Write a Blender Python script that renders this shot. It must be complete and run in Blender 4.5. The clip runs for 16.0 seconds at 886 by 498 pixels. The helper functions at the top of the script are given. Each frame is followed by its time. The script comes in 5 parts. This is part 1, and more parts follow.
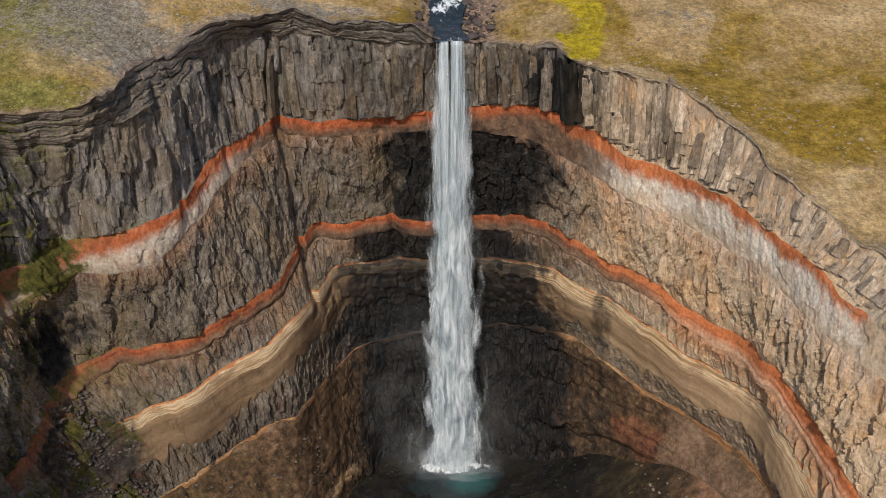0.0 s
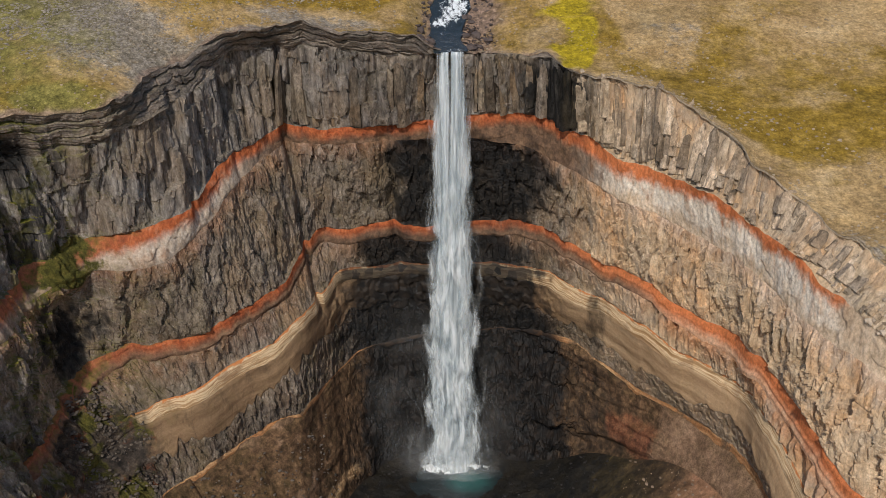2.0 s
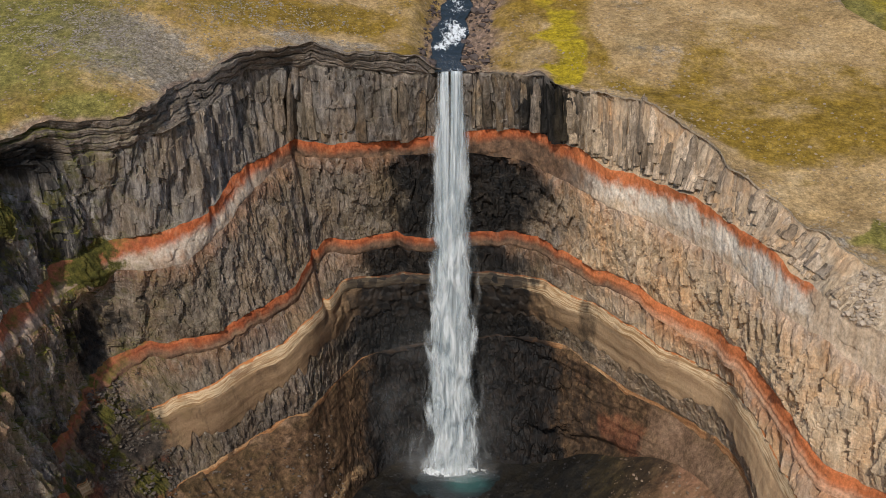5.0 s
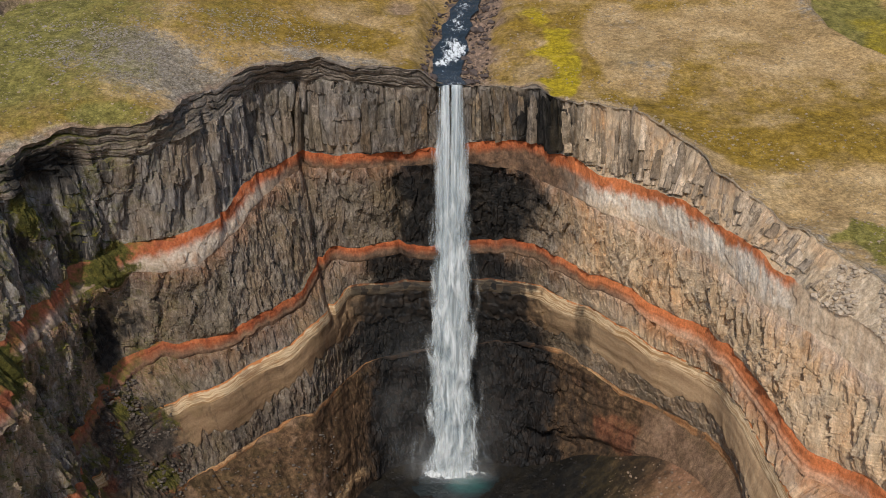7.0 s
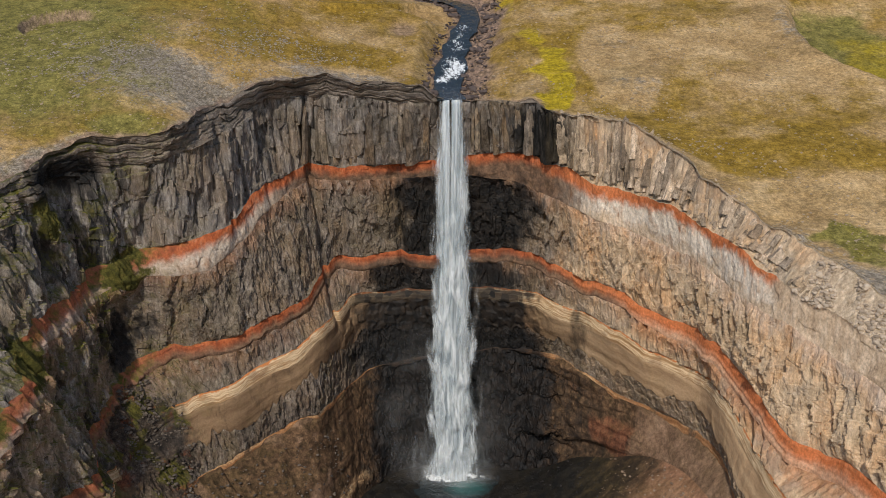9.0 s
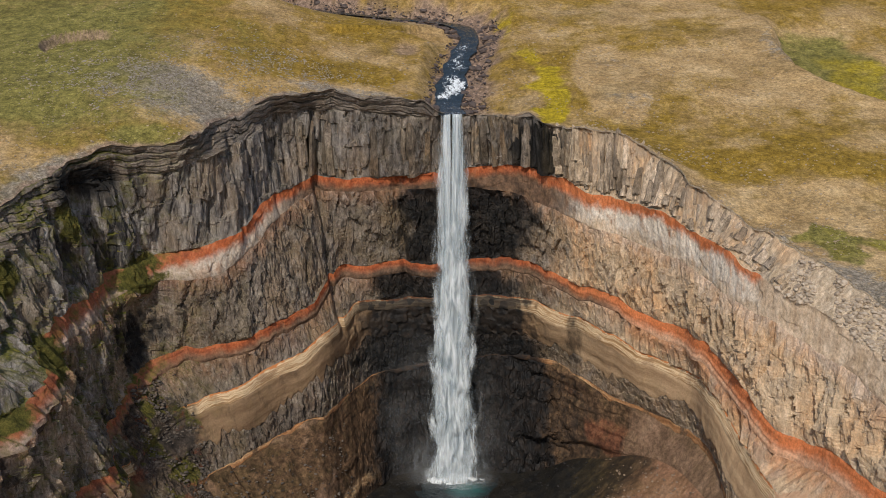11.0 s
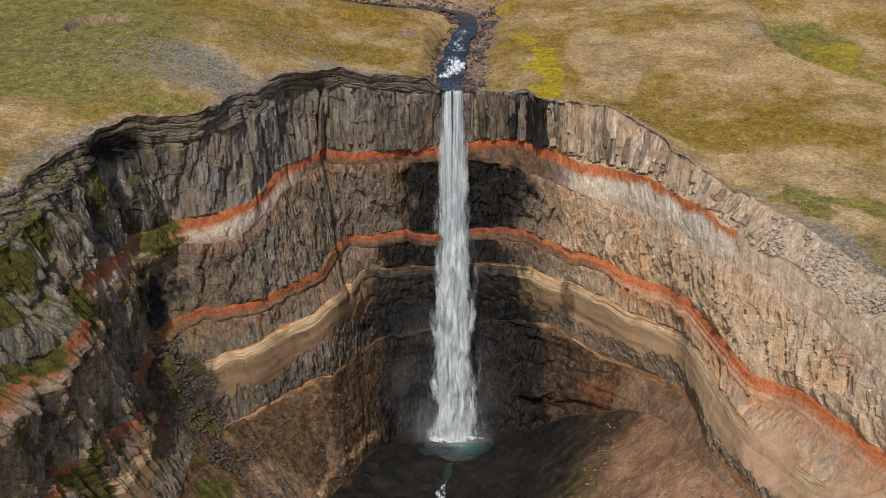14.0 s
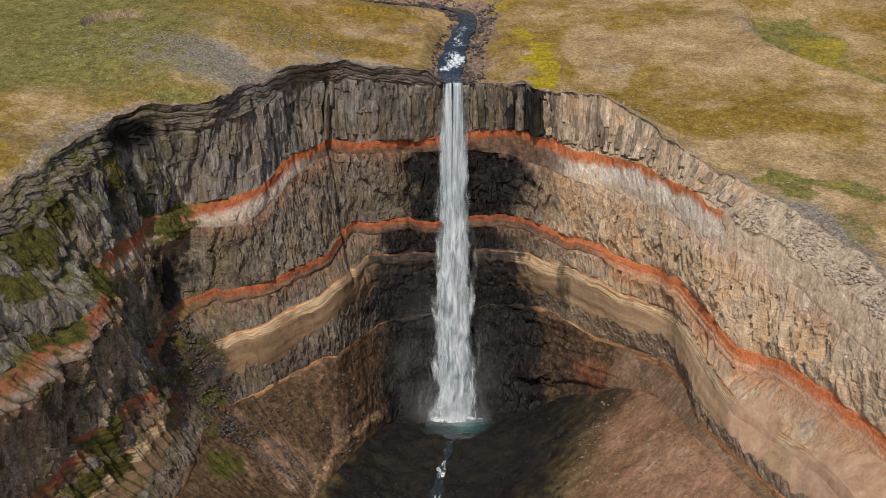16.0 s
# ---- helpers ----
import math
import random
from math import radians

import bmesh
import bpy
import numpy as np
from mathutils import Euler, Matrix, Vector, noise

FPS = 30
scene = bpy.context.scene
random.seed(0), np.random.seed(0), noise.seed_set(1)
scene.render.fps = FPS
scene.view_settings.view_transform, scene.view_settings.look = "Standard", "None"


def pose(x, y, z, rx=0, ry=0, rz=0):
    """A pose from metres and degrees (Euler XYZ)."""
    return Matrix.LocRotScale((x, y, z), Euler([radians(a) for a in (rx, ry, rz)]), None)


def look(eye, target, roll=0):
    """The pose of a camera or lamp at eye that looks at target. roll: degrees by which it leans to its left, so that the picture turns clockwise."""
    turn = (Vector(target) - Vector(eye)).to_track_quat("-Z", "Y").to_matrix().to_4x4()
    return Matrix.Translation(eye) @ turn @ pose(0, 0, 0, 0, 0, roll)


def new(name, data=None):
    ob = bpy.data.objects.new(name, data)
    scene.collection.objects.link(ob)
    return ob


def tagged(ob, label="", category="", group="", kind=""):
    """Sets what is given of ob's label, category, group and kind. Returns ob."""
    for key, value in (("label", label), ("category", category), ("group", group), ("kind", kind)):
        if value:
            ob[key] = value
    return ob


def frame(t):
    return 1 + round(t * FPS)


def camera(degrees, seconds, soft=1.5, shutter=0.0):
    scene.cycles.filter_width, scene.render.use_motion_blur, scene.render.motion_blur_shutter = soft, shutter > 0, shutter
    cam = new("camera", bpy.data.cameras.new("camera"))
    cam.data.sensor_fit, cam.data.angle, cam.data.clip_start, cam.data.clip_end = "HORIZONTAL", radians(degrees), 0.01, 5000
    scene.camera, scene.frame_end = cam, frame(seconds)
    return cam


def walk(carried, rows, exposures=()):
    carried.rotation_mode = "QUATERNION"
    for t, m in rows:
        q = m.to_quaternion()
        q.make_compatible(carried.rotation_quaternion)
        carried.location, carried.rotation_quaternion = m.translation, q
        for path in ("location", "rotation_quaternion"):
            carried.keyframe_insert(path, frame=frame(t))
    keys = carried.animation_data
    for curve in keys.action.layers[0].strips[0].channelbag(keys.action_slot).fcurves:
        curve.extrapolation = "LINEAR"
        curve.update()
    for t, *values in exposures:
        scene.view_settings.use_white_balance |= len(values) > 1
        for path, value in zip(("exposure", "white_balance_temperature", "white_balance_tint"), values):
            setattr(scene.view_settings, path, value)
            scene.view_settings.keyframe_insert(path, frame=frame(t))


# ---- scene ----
cam = camera(49.0, 16.0, 0.8)
METRES, EYE, TILT, LEAN, TURN = 112.0, 187.4, 0.0, 0.0, 0.0
ROWS = [
    (0.0, 0.0, 0.0, 0.0, -0.59, -26.93, 1.17),
    (0.5, -0.001, -0.0273, -0.0069, -0.59, -26.41, 1.15),
    (1.0, -0.0025, -0.0549, -0.0135, -0.6, -25.9, 1.14),
    (1.5, -0.0026, -0.0826, -0.0208, -0.59, -25.37, 1.13),
    (2.0, -0.0038, -0.111, -0.0283, -0.61, -24.85, 1.11),
    (2.5, -0.0042, -0.1394, -0.0359, -0.6, -24.32, 1.09),
    (3.0, -0.0055, -0.1679, -0.0426, -0.62, -23.82, 1.06),
    (3.5, -0.006, -0.1965, -0.0503, -0.61, -23.29, 1.04),
    (4.0, -0.0071, -0.2254, -0.0578, -0.61, -22.76, 1.02),
    (6.5, -0.0138, -0.3716, -0.0948, -0.67, -20.19, 0.97),
    (7.0, -0.015, -0.4012, -0.1019, -0.66, -19.71, 0.97),
    (7.5, -0.0164, -0.4311, -0.109, -0.68, -19.23, 0.97),
    (8.0, -0.0175, -0.4611, -0.1171, -0.67, -18.71, 0.96),
    (8.5, -0.0184, -0.4915, -0.1248, -0.67, -18.22, 0.96),
    (9.0, -0.0193, -0.5218, -0.1323, -0.68, -17.71, 0.97),
    (11.5, -0.0293, -0.6765, -0.1695, -0.75, -15.66, 0.93),
    (12.0, -0.0307, -0.7086, -0.1788, -0.75, -15.62, 0.93),
    (12.5, -0.0321, -0.7405, -0.1874, -0.76, -15.66, 0.94),
    (13.0, -0.0332, -0.7726, -0.1958, -0.77, -15.68, 0.94),
    (13.5, -0.0347, -0.805, -0.2045, -0.77, -15.69, 0.94),
    (14.0, -0.0364, -0.8375, -0.2131, -0.78, -15.63, 0.94),
    (14.5, -0.0378, -0.8702, -0.2217, -0.78, -15.55, 0.94),
    (15.0, -0.039, -0.9028, -0.2299, -0.78, -15.47, 0.94),
    (15.5, -0.0405, -0.9354, -0.2382, -0.79, -15.37, 0.93),
    (16.0, -0.0423, -0.968, -0.2464, -0.81, -15.18, 0.93),
]
walk(cam, [(t, pose(0, 0, EYE, TILT, LEAN, TURN) @ pose(METRES * x, METRES * y, METRES * z, 90 + pitch, roll, yaw)) for t, x, y, z, yaw, pitch, roll in ROWS])

# ---- world, sun, exposure ----
SUN_AZ, SUN_EL = 193.0, 43.0      # degrees clockwise from +y (the way the clip looks), and above the horizon
world = bpy.data.worlds.new("sky")
scene.world = world
world.use_nodes = True
wn = world.node_tree.nodes
sky = wn.new("ShaderNodeTexSky")
sky.sky_type, sky.sun_disc = "NISHITA", False
sky.sun_elevation, sky.sun_rotation = radians(SUN_EL), radians(SUN_AZ)
wn["Background"].inputs[1].default_value = 0.112
world.node_tree.links.new(sky.outputs[0], wn["Background"].inputs[0])
sun = new("sun", bpy.data.lights.new("sun", "SUN"))
sun.data.energy, sun.data.angle, sun.data.color = 2.7, radians(2.0), (1.0, 0.92, 0.8)
az, el = radians(SUN_AZ), radians(SUN_EL)
to_sun = Vector((math.sin(az) * math.cos(el), math.cos(az) * math.cos(el), math.sin(el)))
sun.matrix_world = look(to_sun * 400, (0, 0, 0))
scene.view_settings.exposure = 0.0


# ---- noise in numpy ----
def hash01(ix, iy, iz, seed):
    h = (ix.astype(np.int64) * 374761393 + iy.astype(np.int64) * 668265263 + iz.astype(np.int64) * 2147483647 + seed * 974634721) & 0xFFFFFFFF
    h = ((h ^ (h >> 13)) * 1274126177) & 0xFFFFFFFF
    h = ((h ^ (h >> 16)) * 2246822519) & 0xFFFFFFFF
    return ((h ^ (h >> 15)) & 0xFFFFFF) / float(0xFFFFFF)


def vnoise(x, y, z=0.0, seed=0):
    """Smooth value noise, -1 to 1."""
    x, y, z = np.broadcast_arrays(np.asarray(x, float), np.asarray(y, float), np.asarray(z, float))
    ix, iy, iz = np.floor(x), np.floor(y), np.floor(z)
    fx, fy, fz = x - ix, y - iy, z - iz
    fx, fy, fz = (f * f * (3 - 2 * f) for f in (fx, fy, fz))
    out = 0
    for a, wx in ((0, 1 - fx), (1, fx)):
        for b, wy in ((0, 1 - fy), (1, fy)):
            if np.any(fz):
                for c, wz in ((0, 1 - fz), (1, fz)):
                    out = out + wx * wy * wz * hash01(ix + a, iy + b, iz + c, seed)
            else:
                out = out + wx * wy * hash01(ix + a, iy + b, iz, seed)
    return out * 2 - 1


def fbm(x, y, z=0.0, octaves=4, seed=0, gain=0.5):
    out, amp, f = 0, 1.0, 1.0
    for o in range(octaves):
        out = out + amp * vnoise(np.asarray(x) * f + 17.3 * o, np.asarray(y) * f - 9.1 * o, np.asarray(z) * f, seed + o)
        amp, f = amp * gain, f * 2.03
    return out


def step(a, b, x):
    t = np.clip((np.asarray(x, float) - a) / (b - a), 0, 1)
    return t * t * (3 - 2 * t)


def blob(x, y, cx, cy, rx, ry):
    """1 in the middle of a soft patch, 0 outside it."""
    return np.clip(1.25 - ((x - cx) / rx) ** 2 - ((y - cy) / ry) ** 2, 0, 1)


# ---- materials ----
class Nodes:
    def __init__(self, name):
        self.m = bpy.data.materials.new(name)
        self.m.use_nodes = True
        self.t = self.m.node_tree
        self.bsdf = self.t.nodes["Principled BSDF"]

    def put(self, sock, v):
        if isinstance(v, bpy.types.NodeSocket):
            self.t.links.new(v, sock)
        elif isinstance(v, (tuple, list)) and len(v) == 3 and sock.type == "RGBA":
            sock.default_value = (*v, 1)
        else:
            sock.default_value = v

    def coords(self, scale=(1, 1, 1)):
        c = self.t.nodes.new("ShaderNodeNewGeometry").outputs["Position"]
        mp = self.t.nodes.new("ShaderNodeMapping")
        mp.inputs["Scale"].default_value = scale
        self.t.links.new(c, mp.inputs[0])
        return mp.outputs[0]

    def noise(self, scale, detail=4, rough=0.55, vec=None, stretch=(1, 1, 1), dist=0.0):
        n = self.t.nodes.new("ShaderNodeTexNoise")
        n.inputs["Scale"].default_value, n.inputs["Detail"].default_value = scale, detail
        n.inputs["Roughness"].default_value, n.inputs["Distortion"].default_value = rough, dist
        self.t.links.new(vec or self.coords(stretch), n.inputs["Vector"])
        return n.outputs["Fac"]

    def cells(self, scale, stretch=(1, 1, 1), feature="F1", out="Distance"):
        n = self.t.nodes.new("ShaderNodeTexVoronoi")
        n.feature = feature
        n.inputs["Scale"].default_value = scale
        self.t.links.new(self.coords(stretch), n.inputs["Vector"])
        return n.outputs[out]

    def attr(self, name):
        n = self.t.nodes.new("ShaderNodeAttribute")
        n.attribute_name = name
        return n.outputs["Fac"]

    def vec(self, x, y, z):
        n = self.t.nodes.new("ShaderNodeCombineXYZ")
        for i, v in enumerate((x, y, z)):
            self.put(n.inputs[i], v)
        return n.outputs[0]

    def op(self, kind, a, b=0.0, clamp=False):
        n = self.t.nodes.new("ShaderNodeMath")
        n.operation, n.use_clamp = kind, clamp
        self.put(n.inputs[0], a)
        self.put(n.inputs[1], b)
        return n.outputs[0]

    def span(self, v, a, b, lo=0.0, hi=1.0):
        n = self.t.nodes.new("ShaderNodeMapRange")
        n.interpolation_type = "SMOOTHSTEP"
        for i, k in enumerate((v, a, b, lo, hi)):
            self.put(n.inputs[i], k)
        return n.outputs[0]

    def mix(self, f, a, b, kind="MIX"):
        n = self.t.nodes.new("ShaderNodeMix")
        n.data_type, n.blend_type = "RGBA", kind
        self.put(n.inputs[0], f)
        self.put(n.inputs[6], a)
        self.put(n.inputs[7], b)
        return n.outputs[2]

    def ramp(self, f, stops):
        n = self.t.nodes.new("ShaderNodeValToRGB")
        while len(n.color_ramp.elements) < len(stops):
            n.color_ramp.elements.new(0.5)
        for e, (p, c) in zip(n.color_ramp.elements, stops):
            e.position, e.color = p, (*c, 1)
        self.put(n.inputs[0], f)
        return n.outputs[0]

    def grain(self, colour, lo, hi, scale=2.4, stretch=(1, 1, 1), amount=1.0):
        """Fine light and dark grit over a colour."""
        g = self.span(self.noise(scale, 6, 0.72, stretch=stretch), 0.3, 0.7, lo, hi)
        return self.mix(amount, colour, g, "MULTIPLY")

    def normal_z(self):
        g = self.t.nodes.new("ShaderNodeNewGeometry")
        s = self.t.nodes.new("ShaderNodeSeparateXYZ")
        self.t.links.new(g.outputs["Normal"], s.inputs[0])
        return s.outputs[2]

    def done(self, colour, rough=0.9, bump=None, strength=0.5, dist=0.2, spec=0.18):
        self.put(self.bsdf.inputs["Base Color"], colour)
        self.put(self.bsdf.inputs["Roughness"], rough)
        self.put(self.bsdf.inputs["Specular IOR Level"], spec)
        if bump is not None:
            b = self.t.nodes.new("ShaderNodeBump")
            b.inputs["Strength"].default_value, b.inputs["Distance"].default_value = strength, dist
            self.t.links.new(bump, b.inputs["Height"])
            self.t.links.new(b.outputs[0], self.bsdf.inputs["Normal"])
        return self.m


def dress(n, colour, rough, moss=True):
    """Moss, wetness and painted shade over a rock's dry colour, by the surface's own masks."""
    if moss:
        flat = n.span(n.normal_z(), 0.35, 0.8)
        spots = n.span(n.noise(0.25, 6, 0.65), 0.47, 0.62)
        grow = n.op("MULTIPLY", n.attr("moss"), n.op("ADD", n.op("MULTIPLY", flat, 0.75), n.op("MULTIPLY", spots, 0.6)), True)
        green = n.ramp(n.noise(0.8, 4), [(0.3, (0.055, 0.058, 0.012)), (0.55, (0.12, 0.115, 0.02)), (0.75, (0.22, 0.175, 0.03))])
        colour = n.mix(grow, colour, green)
        rub = n.ramp(n.noise(0.6, 8, 0.74), [(0.3, (0.014, 0.012, 0.01)), (0.44, (0.05, 0.038, 0.028)), (0.56, (0.1, 0.074, 0.054)), (0.7, (0.22, 0.185, 0.155))])
        turf = n.ramp(n.noise(0.9, 6, 0.7), [(0.3, (0.035, 0.036, 0.01)), (0.55, (0.1, 0.09, 0.02)), (0.75, (0.17, 0.13, 0.04))])
        rust = n.ramp(n.noise(0.9, 6, 0.7), [(0.3, (0.06, 0.025, 0.016)), (0.6, (0.2, 0.075, 0.038))])
        fan = n.mix(n.span(n.noise(0.13, 6, 0.65), 0.5, 0.58), n.mix(n.span(n.noise(0.11, 6, 0.65, stretch=(1, 1, 1.6)), 0.52, 0.6), rub, rust), turf)
        cover = n.op("ADD", n.attr("debris"), n.op("MULTIPLY", n.op("SUBTRACT", n.noise(0.16, 8, 0.72), 0.5), 3.0))
        colour = n.mix(n.op("MULTIPLY", n.span(cover, 0.3, 0.7), n.span(n.attr("debris"), 0.0, 0.1)), colour, n.grain(fan, 0.6, 1.4, 2.5))
        earth = n.ramp(n.noise(0.25, 6, 0.65), [(0.3, (0.36, 0.21, 0.125)), (0.5, (0.5, 0.32, 0.205)), (0.7, (0.6, 0.42, 0.285))])
        lying = n.op("ADD", n.attr("slip"), n.op("MULTIPLY", n.op("SUBTRACT", n.noise(0.3, 7, 0.7), 0.5), 0.9))
        colour = n.mix(n.op("MULTIPLY", n.span(lying, 0.4, 0.6), n.span(n.attr("slip"), 0.0, 0.2)), colour, earth)
        sward = n.ramp(n.noise(0.5, 6, 0.7), [(0.3, (0.028, 0.028, 0.01)), (0.5, (0.07, 0.066, 0.015)), (0.7, (0.14, 0.115, 0.03))])
        hold = n.op("ADD", n.attr("grass"), n.op("MULTIPLY", n.op("SUBTRACT", n.noise(0.35, 7, 0.7), 0.5), 1.6))
        colour = n.mix(n.op("MULTIPLY", n.span(hold, 0.35, 0.75), n.span(n.attr("grass"), 0.0, 0.25)), colour, n.grain(sward, 0.65, 1.35, 2.6))
    edge = n.op("MULTIPLY", n.op("SUBTRACT", n.noise(0.3, 8, 0.72, stretch=(1, 1, 0.5)), 0.5), 1.3)
    wet_shade = n.op("MULTIPLY", n.span(n.op("ADD", n.attr("wet_shade"), edge), 0.12, 0.8), n.span(n.attr("wet_shade"), 0.0, 0.2), True)
    wet_shade = n.op("MULTIPLY", wet_shade, n.span(n.attr("wet_shade"), 0.2, 1.0, 0.75, 1.0))
    colour = n.mix(wet_shade, colour, n.mix(n.op("ADD", 0.86, n.op("MULTIPLY", n.cells(0.45, (1, 1, 1.3), out="Color"), 0.14), True), colour, (0.009, 0.0098, 0.011)))
    return colour, n.op("SUBTRACT", rough, n.op("MULTIPLY", wet_shade, 0.32))


def basalt(name, dark, mid, light, ochre, vertical=0.22, warm=None):
    n = Nodes(name)
    streak = n.noise(0.7, 7, 0.68, stretch=(1, 1, vertical), dist=0.3)
    broad = n.noise(0.1, 5, 0.6, stretch=(1, 1, 0.6))
    c = n.ramp(streak, [(0.3, dark), (0.45, mid), (0.64, light)])
    c = n.mix(n.span(broad, 0.42, 0.62), c, n.mix(0.6, c, ochre))
    c = n.mix(n.op("MULTIPLY", n.span(n.noise(0.05, 5, 0.65, stretch=(1, 1, 0.5), dist=0.5), 0.5, 0.6), 0.6), c, n.mix(0.5, c, (0.15, 0.115, 0.06)))
    c = n.mix(n.op("MULTIPLY", n.span(n.noise(0.08, 6, 0.65, stretch=(1, 1, 0.35), dist=0.6), 0.52, 0.62), 0.55), c, n.mix(0.6, c, (0.05, 0.04, 0.034)))
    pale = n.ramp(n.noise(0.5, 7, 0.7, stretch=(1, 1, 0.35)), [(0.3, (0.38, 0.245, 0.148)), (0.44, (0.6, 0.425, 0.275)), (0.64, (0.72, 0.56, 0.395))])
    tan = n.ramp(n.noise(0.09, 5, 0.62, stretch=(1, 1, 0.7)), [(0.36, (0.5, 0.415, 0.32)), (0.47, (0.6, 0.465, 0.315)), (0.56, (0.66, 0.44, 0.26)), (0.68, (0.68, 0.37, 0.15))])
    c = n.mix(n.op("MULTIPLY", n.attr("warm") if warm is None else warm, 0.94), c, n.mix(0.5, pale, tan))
    if warm is None:
        dust = n.op("ADD", n.attr("bed"), n.op("MULTIPLY", n.op("SUBTRACT", n.noise(0.16, 7, 0.68, stretch=(1, 1, 0.5)), 0.5), 26.0))
        c = n.mix(n.op("MULTIPLY", n.span(dust, 6.0, -3.0), n.attr("pale"), True), c, (0.7, 0.595, 0.475))
        run_off = n.op("ADD", n.attr("bed"), n.op("MULTIPLY", n.op("SUBTRACT", n.noise(0.3, 7, 0.7, stretch=(1, 1, 0.35)), 0.5), 12.0))
        c = n.mix(n.op("MULTIPLY", n.span(run_off, 7.0, -1.0), n.attr("stain"), True), c, n.mix(0.65, c, (0.42, 0.17, 0.075)))
        c = n.mix(n.span(n.noise(0.17, 6, 0.6), 0.52, 0.66), c, n.mix(0.4, c, (0.36, 0.31, 0.26)))
    else:
        own = n.t.nodes.new("ShaderNodeObjectInfo").outputs["Random"]
        c = n.mix(1.0, c, n.op("ADD", 0.5, n.op("MULTIPLY", own, 0.85)), "MULTIPLY")
    if warm is None:
        c = n.mix(n.op("MULTIPLY", n.span(n.noise(0.55, 7, 0.7, stretch=(1, 1, 0.16), dist=0.5), 0.42, 0.34), n.span(n.attr("warm"), 0.0, 0.8, 0.75, 0.55)), c, (0.014, 0.013, 0.013))
        c = n.mix(n.op("MULTIPLY", n.span(n.noise(1.7, 6, 0.78, stretch=(1, 1, 0.7)), 0.57, 0.68), n.span(n.attr("warm"), 0.0, 0.8, 0.6, 0.25)), c, (0.46, 0.41, 0.36))
        black = n.op("MULTIPLY", n.span(n.noise(0.13, 7, 0.66, stretch=(1, 1, 0.3), dist=0.6), 0.52, 0.58), n.span(n.attr("moss"), 0.3, 0.8), True)
        c = n.mix(n.op("MULTIPLY", black, 0.8), c, (0.016, 0.017, 0.019))
        lichen = n.op("MULTIPLY", n.span(n.noise(0.2, 7, 0.7, stretch=(1, 1, 0.35), dist=0.4), 0.53, 0.62), n.span(n.attr("moss"), 0.3, 0.8), True)
        c = n.mix(n.op("MULTIPLY", lichen, 0.6), c, (0.36, 0.335, 0.315))
        heap = n.ramp(n.noise(0.9, 7, 0.74), [(0.32, (0.3, 0.225, 0.155)), (0.5, (0.52, 0.405, 0.29)), (0.68, (0.66, 0.545, 0.42))])
        c = n.mix(n.span(n.op("ADD", n.attr("fade"), n.op("MULTIPLY", n.op("SUBTRACT", n.noise(0.15, 7, 0.7), 0.5), 1.4)), 0.35, 0.65), c, heap)
        fine = n.span(n.attr("warm"), 0.0, 0.8, 1.0, 0.75)
        c = n.grain(c, 0.62, 1.32, 0.9, (1, 1, 0.25), fine)
        c = n.grain(c, 0.76, 1.23, 2.8, (1, 1, 0.6), fine)
    else:
        c = n.mix(n.op("MULTIPLY", n.span(n.noise(0.6, 7, 0.72, stretch=(1, 1, 0.4), dist=0.5), 0.45, 0.34), 0.7), c, (0.03, 0.026, 0.023))
        c = n.grain(c, 0.6, 1.35, 0.9, (1, 1, 0.5))
        c = n.grain(c, 0.72, 1.28, 3.0, (1, 1, 0.7))
    c, r = dress(n, c, 0.92)
    plain = n.op("SUBTRACT", 1.0, n.attr("fade"), True) if warm is None else 1.0
    return n.done(c, r, n.op("ADD", n.op("MULTIPLY", streak, plain), n.noise(1.8, 5, 0.65, stretch=(1, 1, 0.6))), 0.65, 0.6)


M_BASALT_LOW = basalt("dark_lower_basalt", (0.03, 0.026, 0.023), (0.1, 0.08, 0.066), (0.2, 0.162, 0.132), (0.19, 0.125, 0.08), 0.4)
# Cooled greys: the left wall's blue shade is mixed into the rock colour.
M_COLUMNS = basalt("columnar_basalt", (0.05, 0.047, 0.046), (0.155, 0.138, 0.127), (0.285, 0.258, 0.236), (0.26, 0.19, 0.13), 0.14)
M_COLUMN_DARK = basalt("brown_column", (0.06, 0.05, 0.042), (0.18, 0.145, 0.115), (0.3, 0.25, 0.2), (0.3, 0.19, 0.1), 0.14, 0.0)
M_COLUMN_TAN = basalt("tan_column", (0.17, 0.13, 0.095), (0.42, 0.33, 0.245), (0.56, 0.46, 0.36), (0.42, 0.3, 0.195), 0.35, 0.12)
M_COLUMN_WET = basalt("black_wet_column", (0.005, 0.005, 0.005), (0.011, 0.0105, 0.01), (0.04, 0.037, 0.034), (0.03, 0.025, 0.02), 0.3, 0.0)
M_BASALT = basalt("weathered_basalt", (0.046, 0.038, 0.033), (0.14, 0.114, 0.094), (0.265, 0.22, 0.18), (0.25, 0.175, 0.11), 0.38)


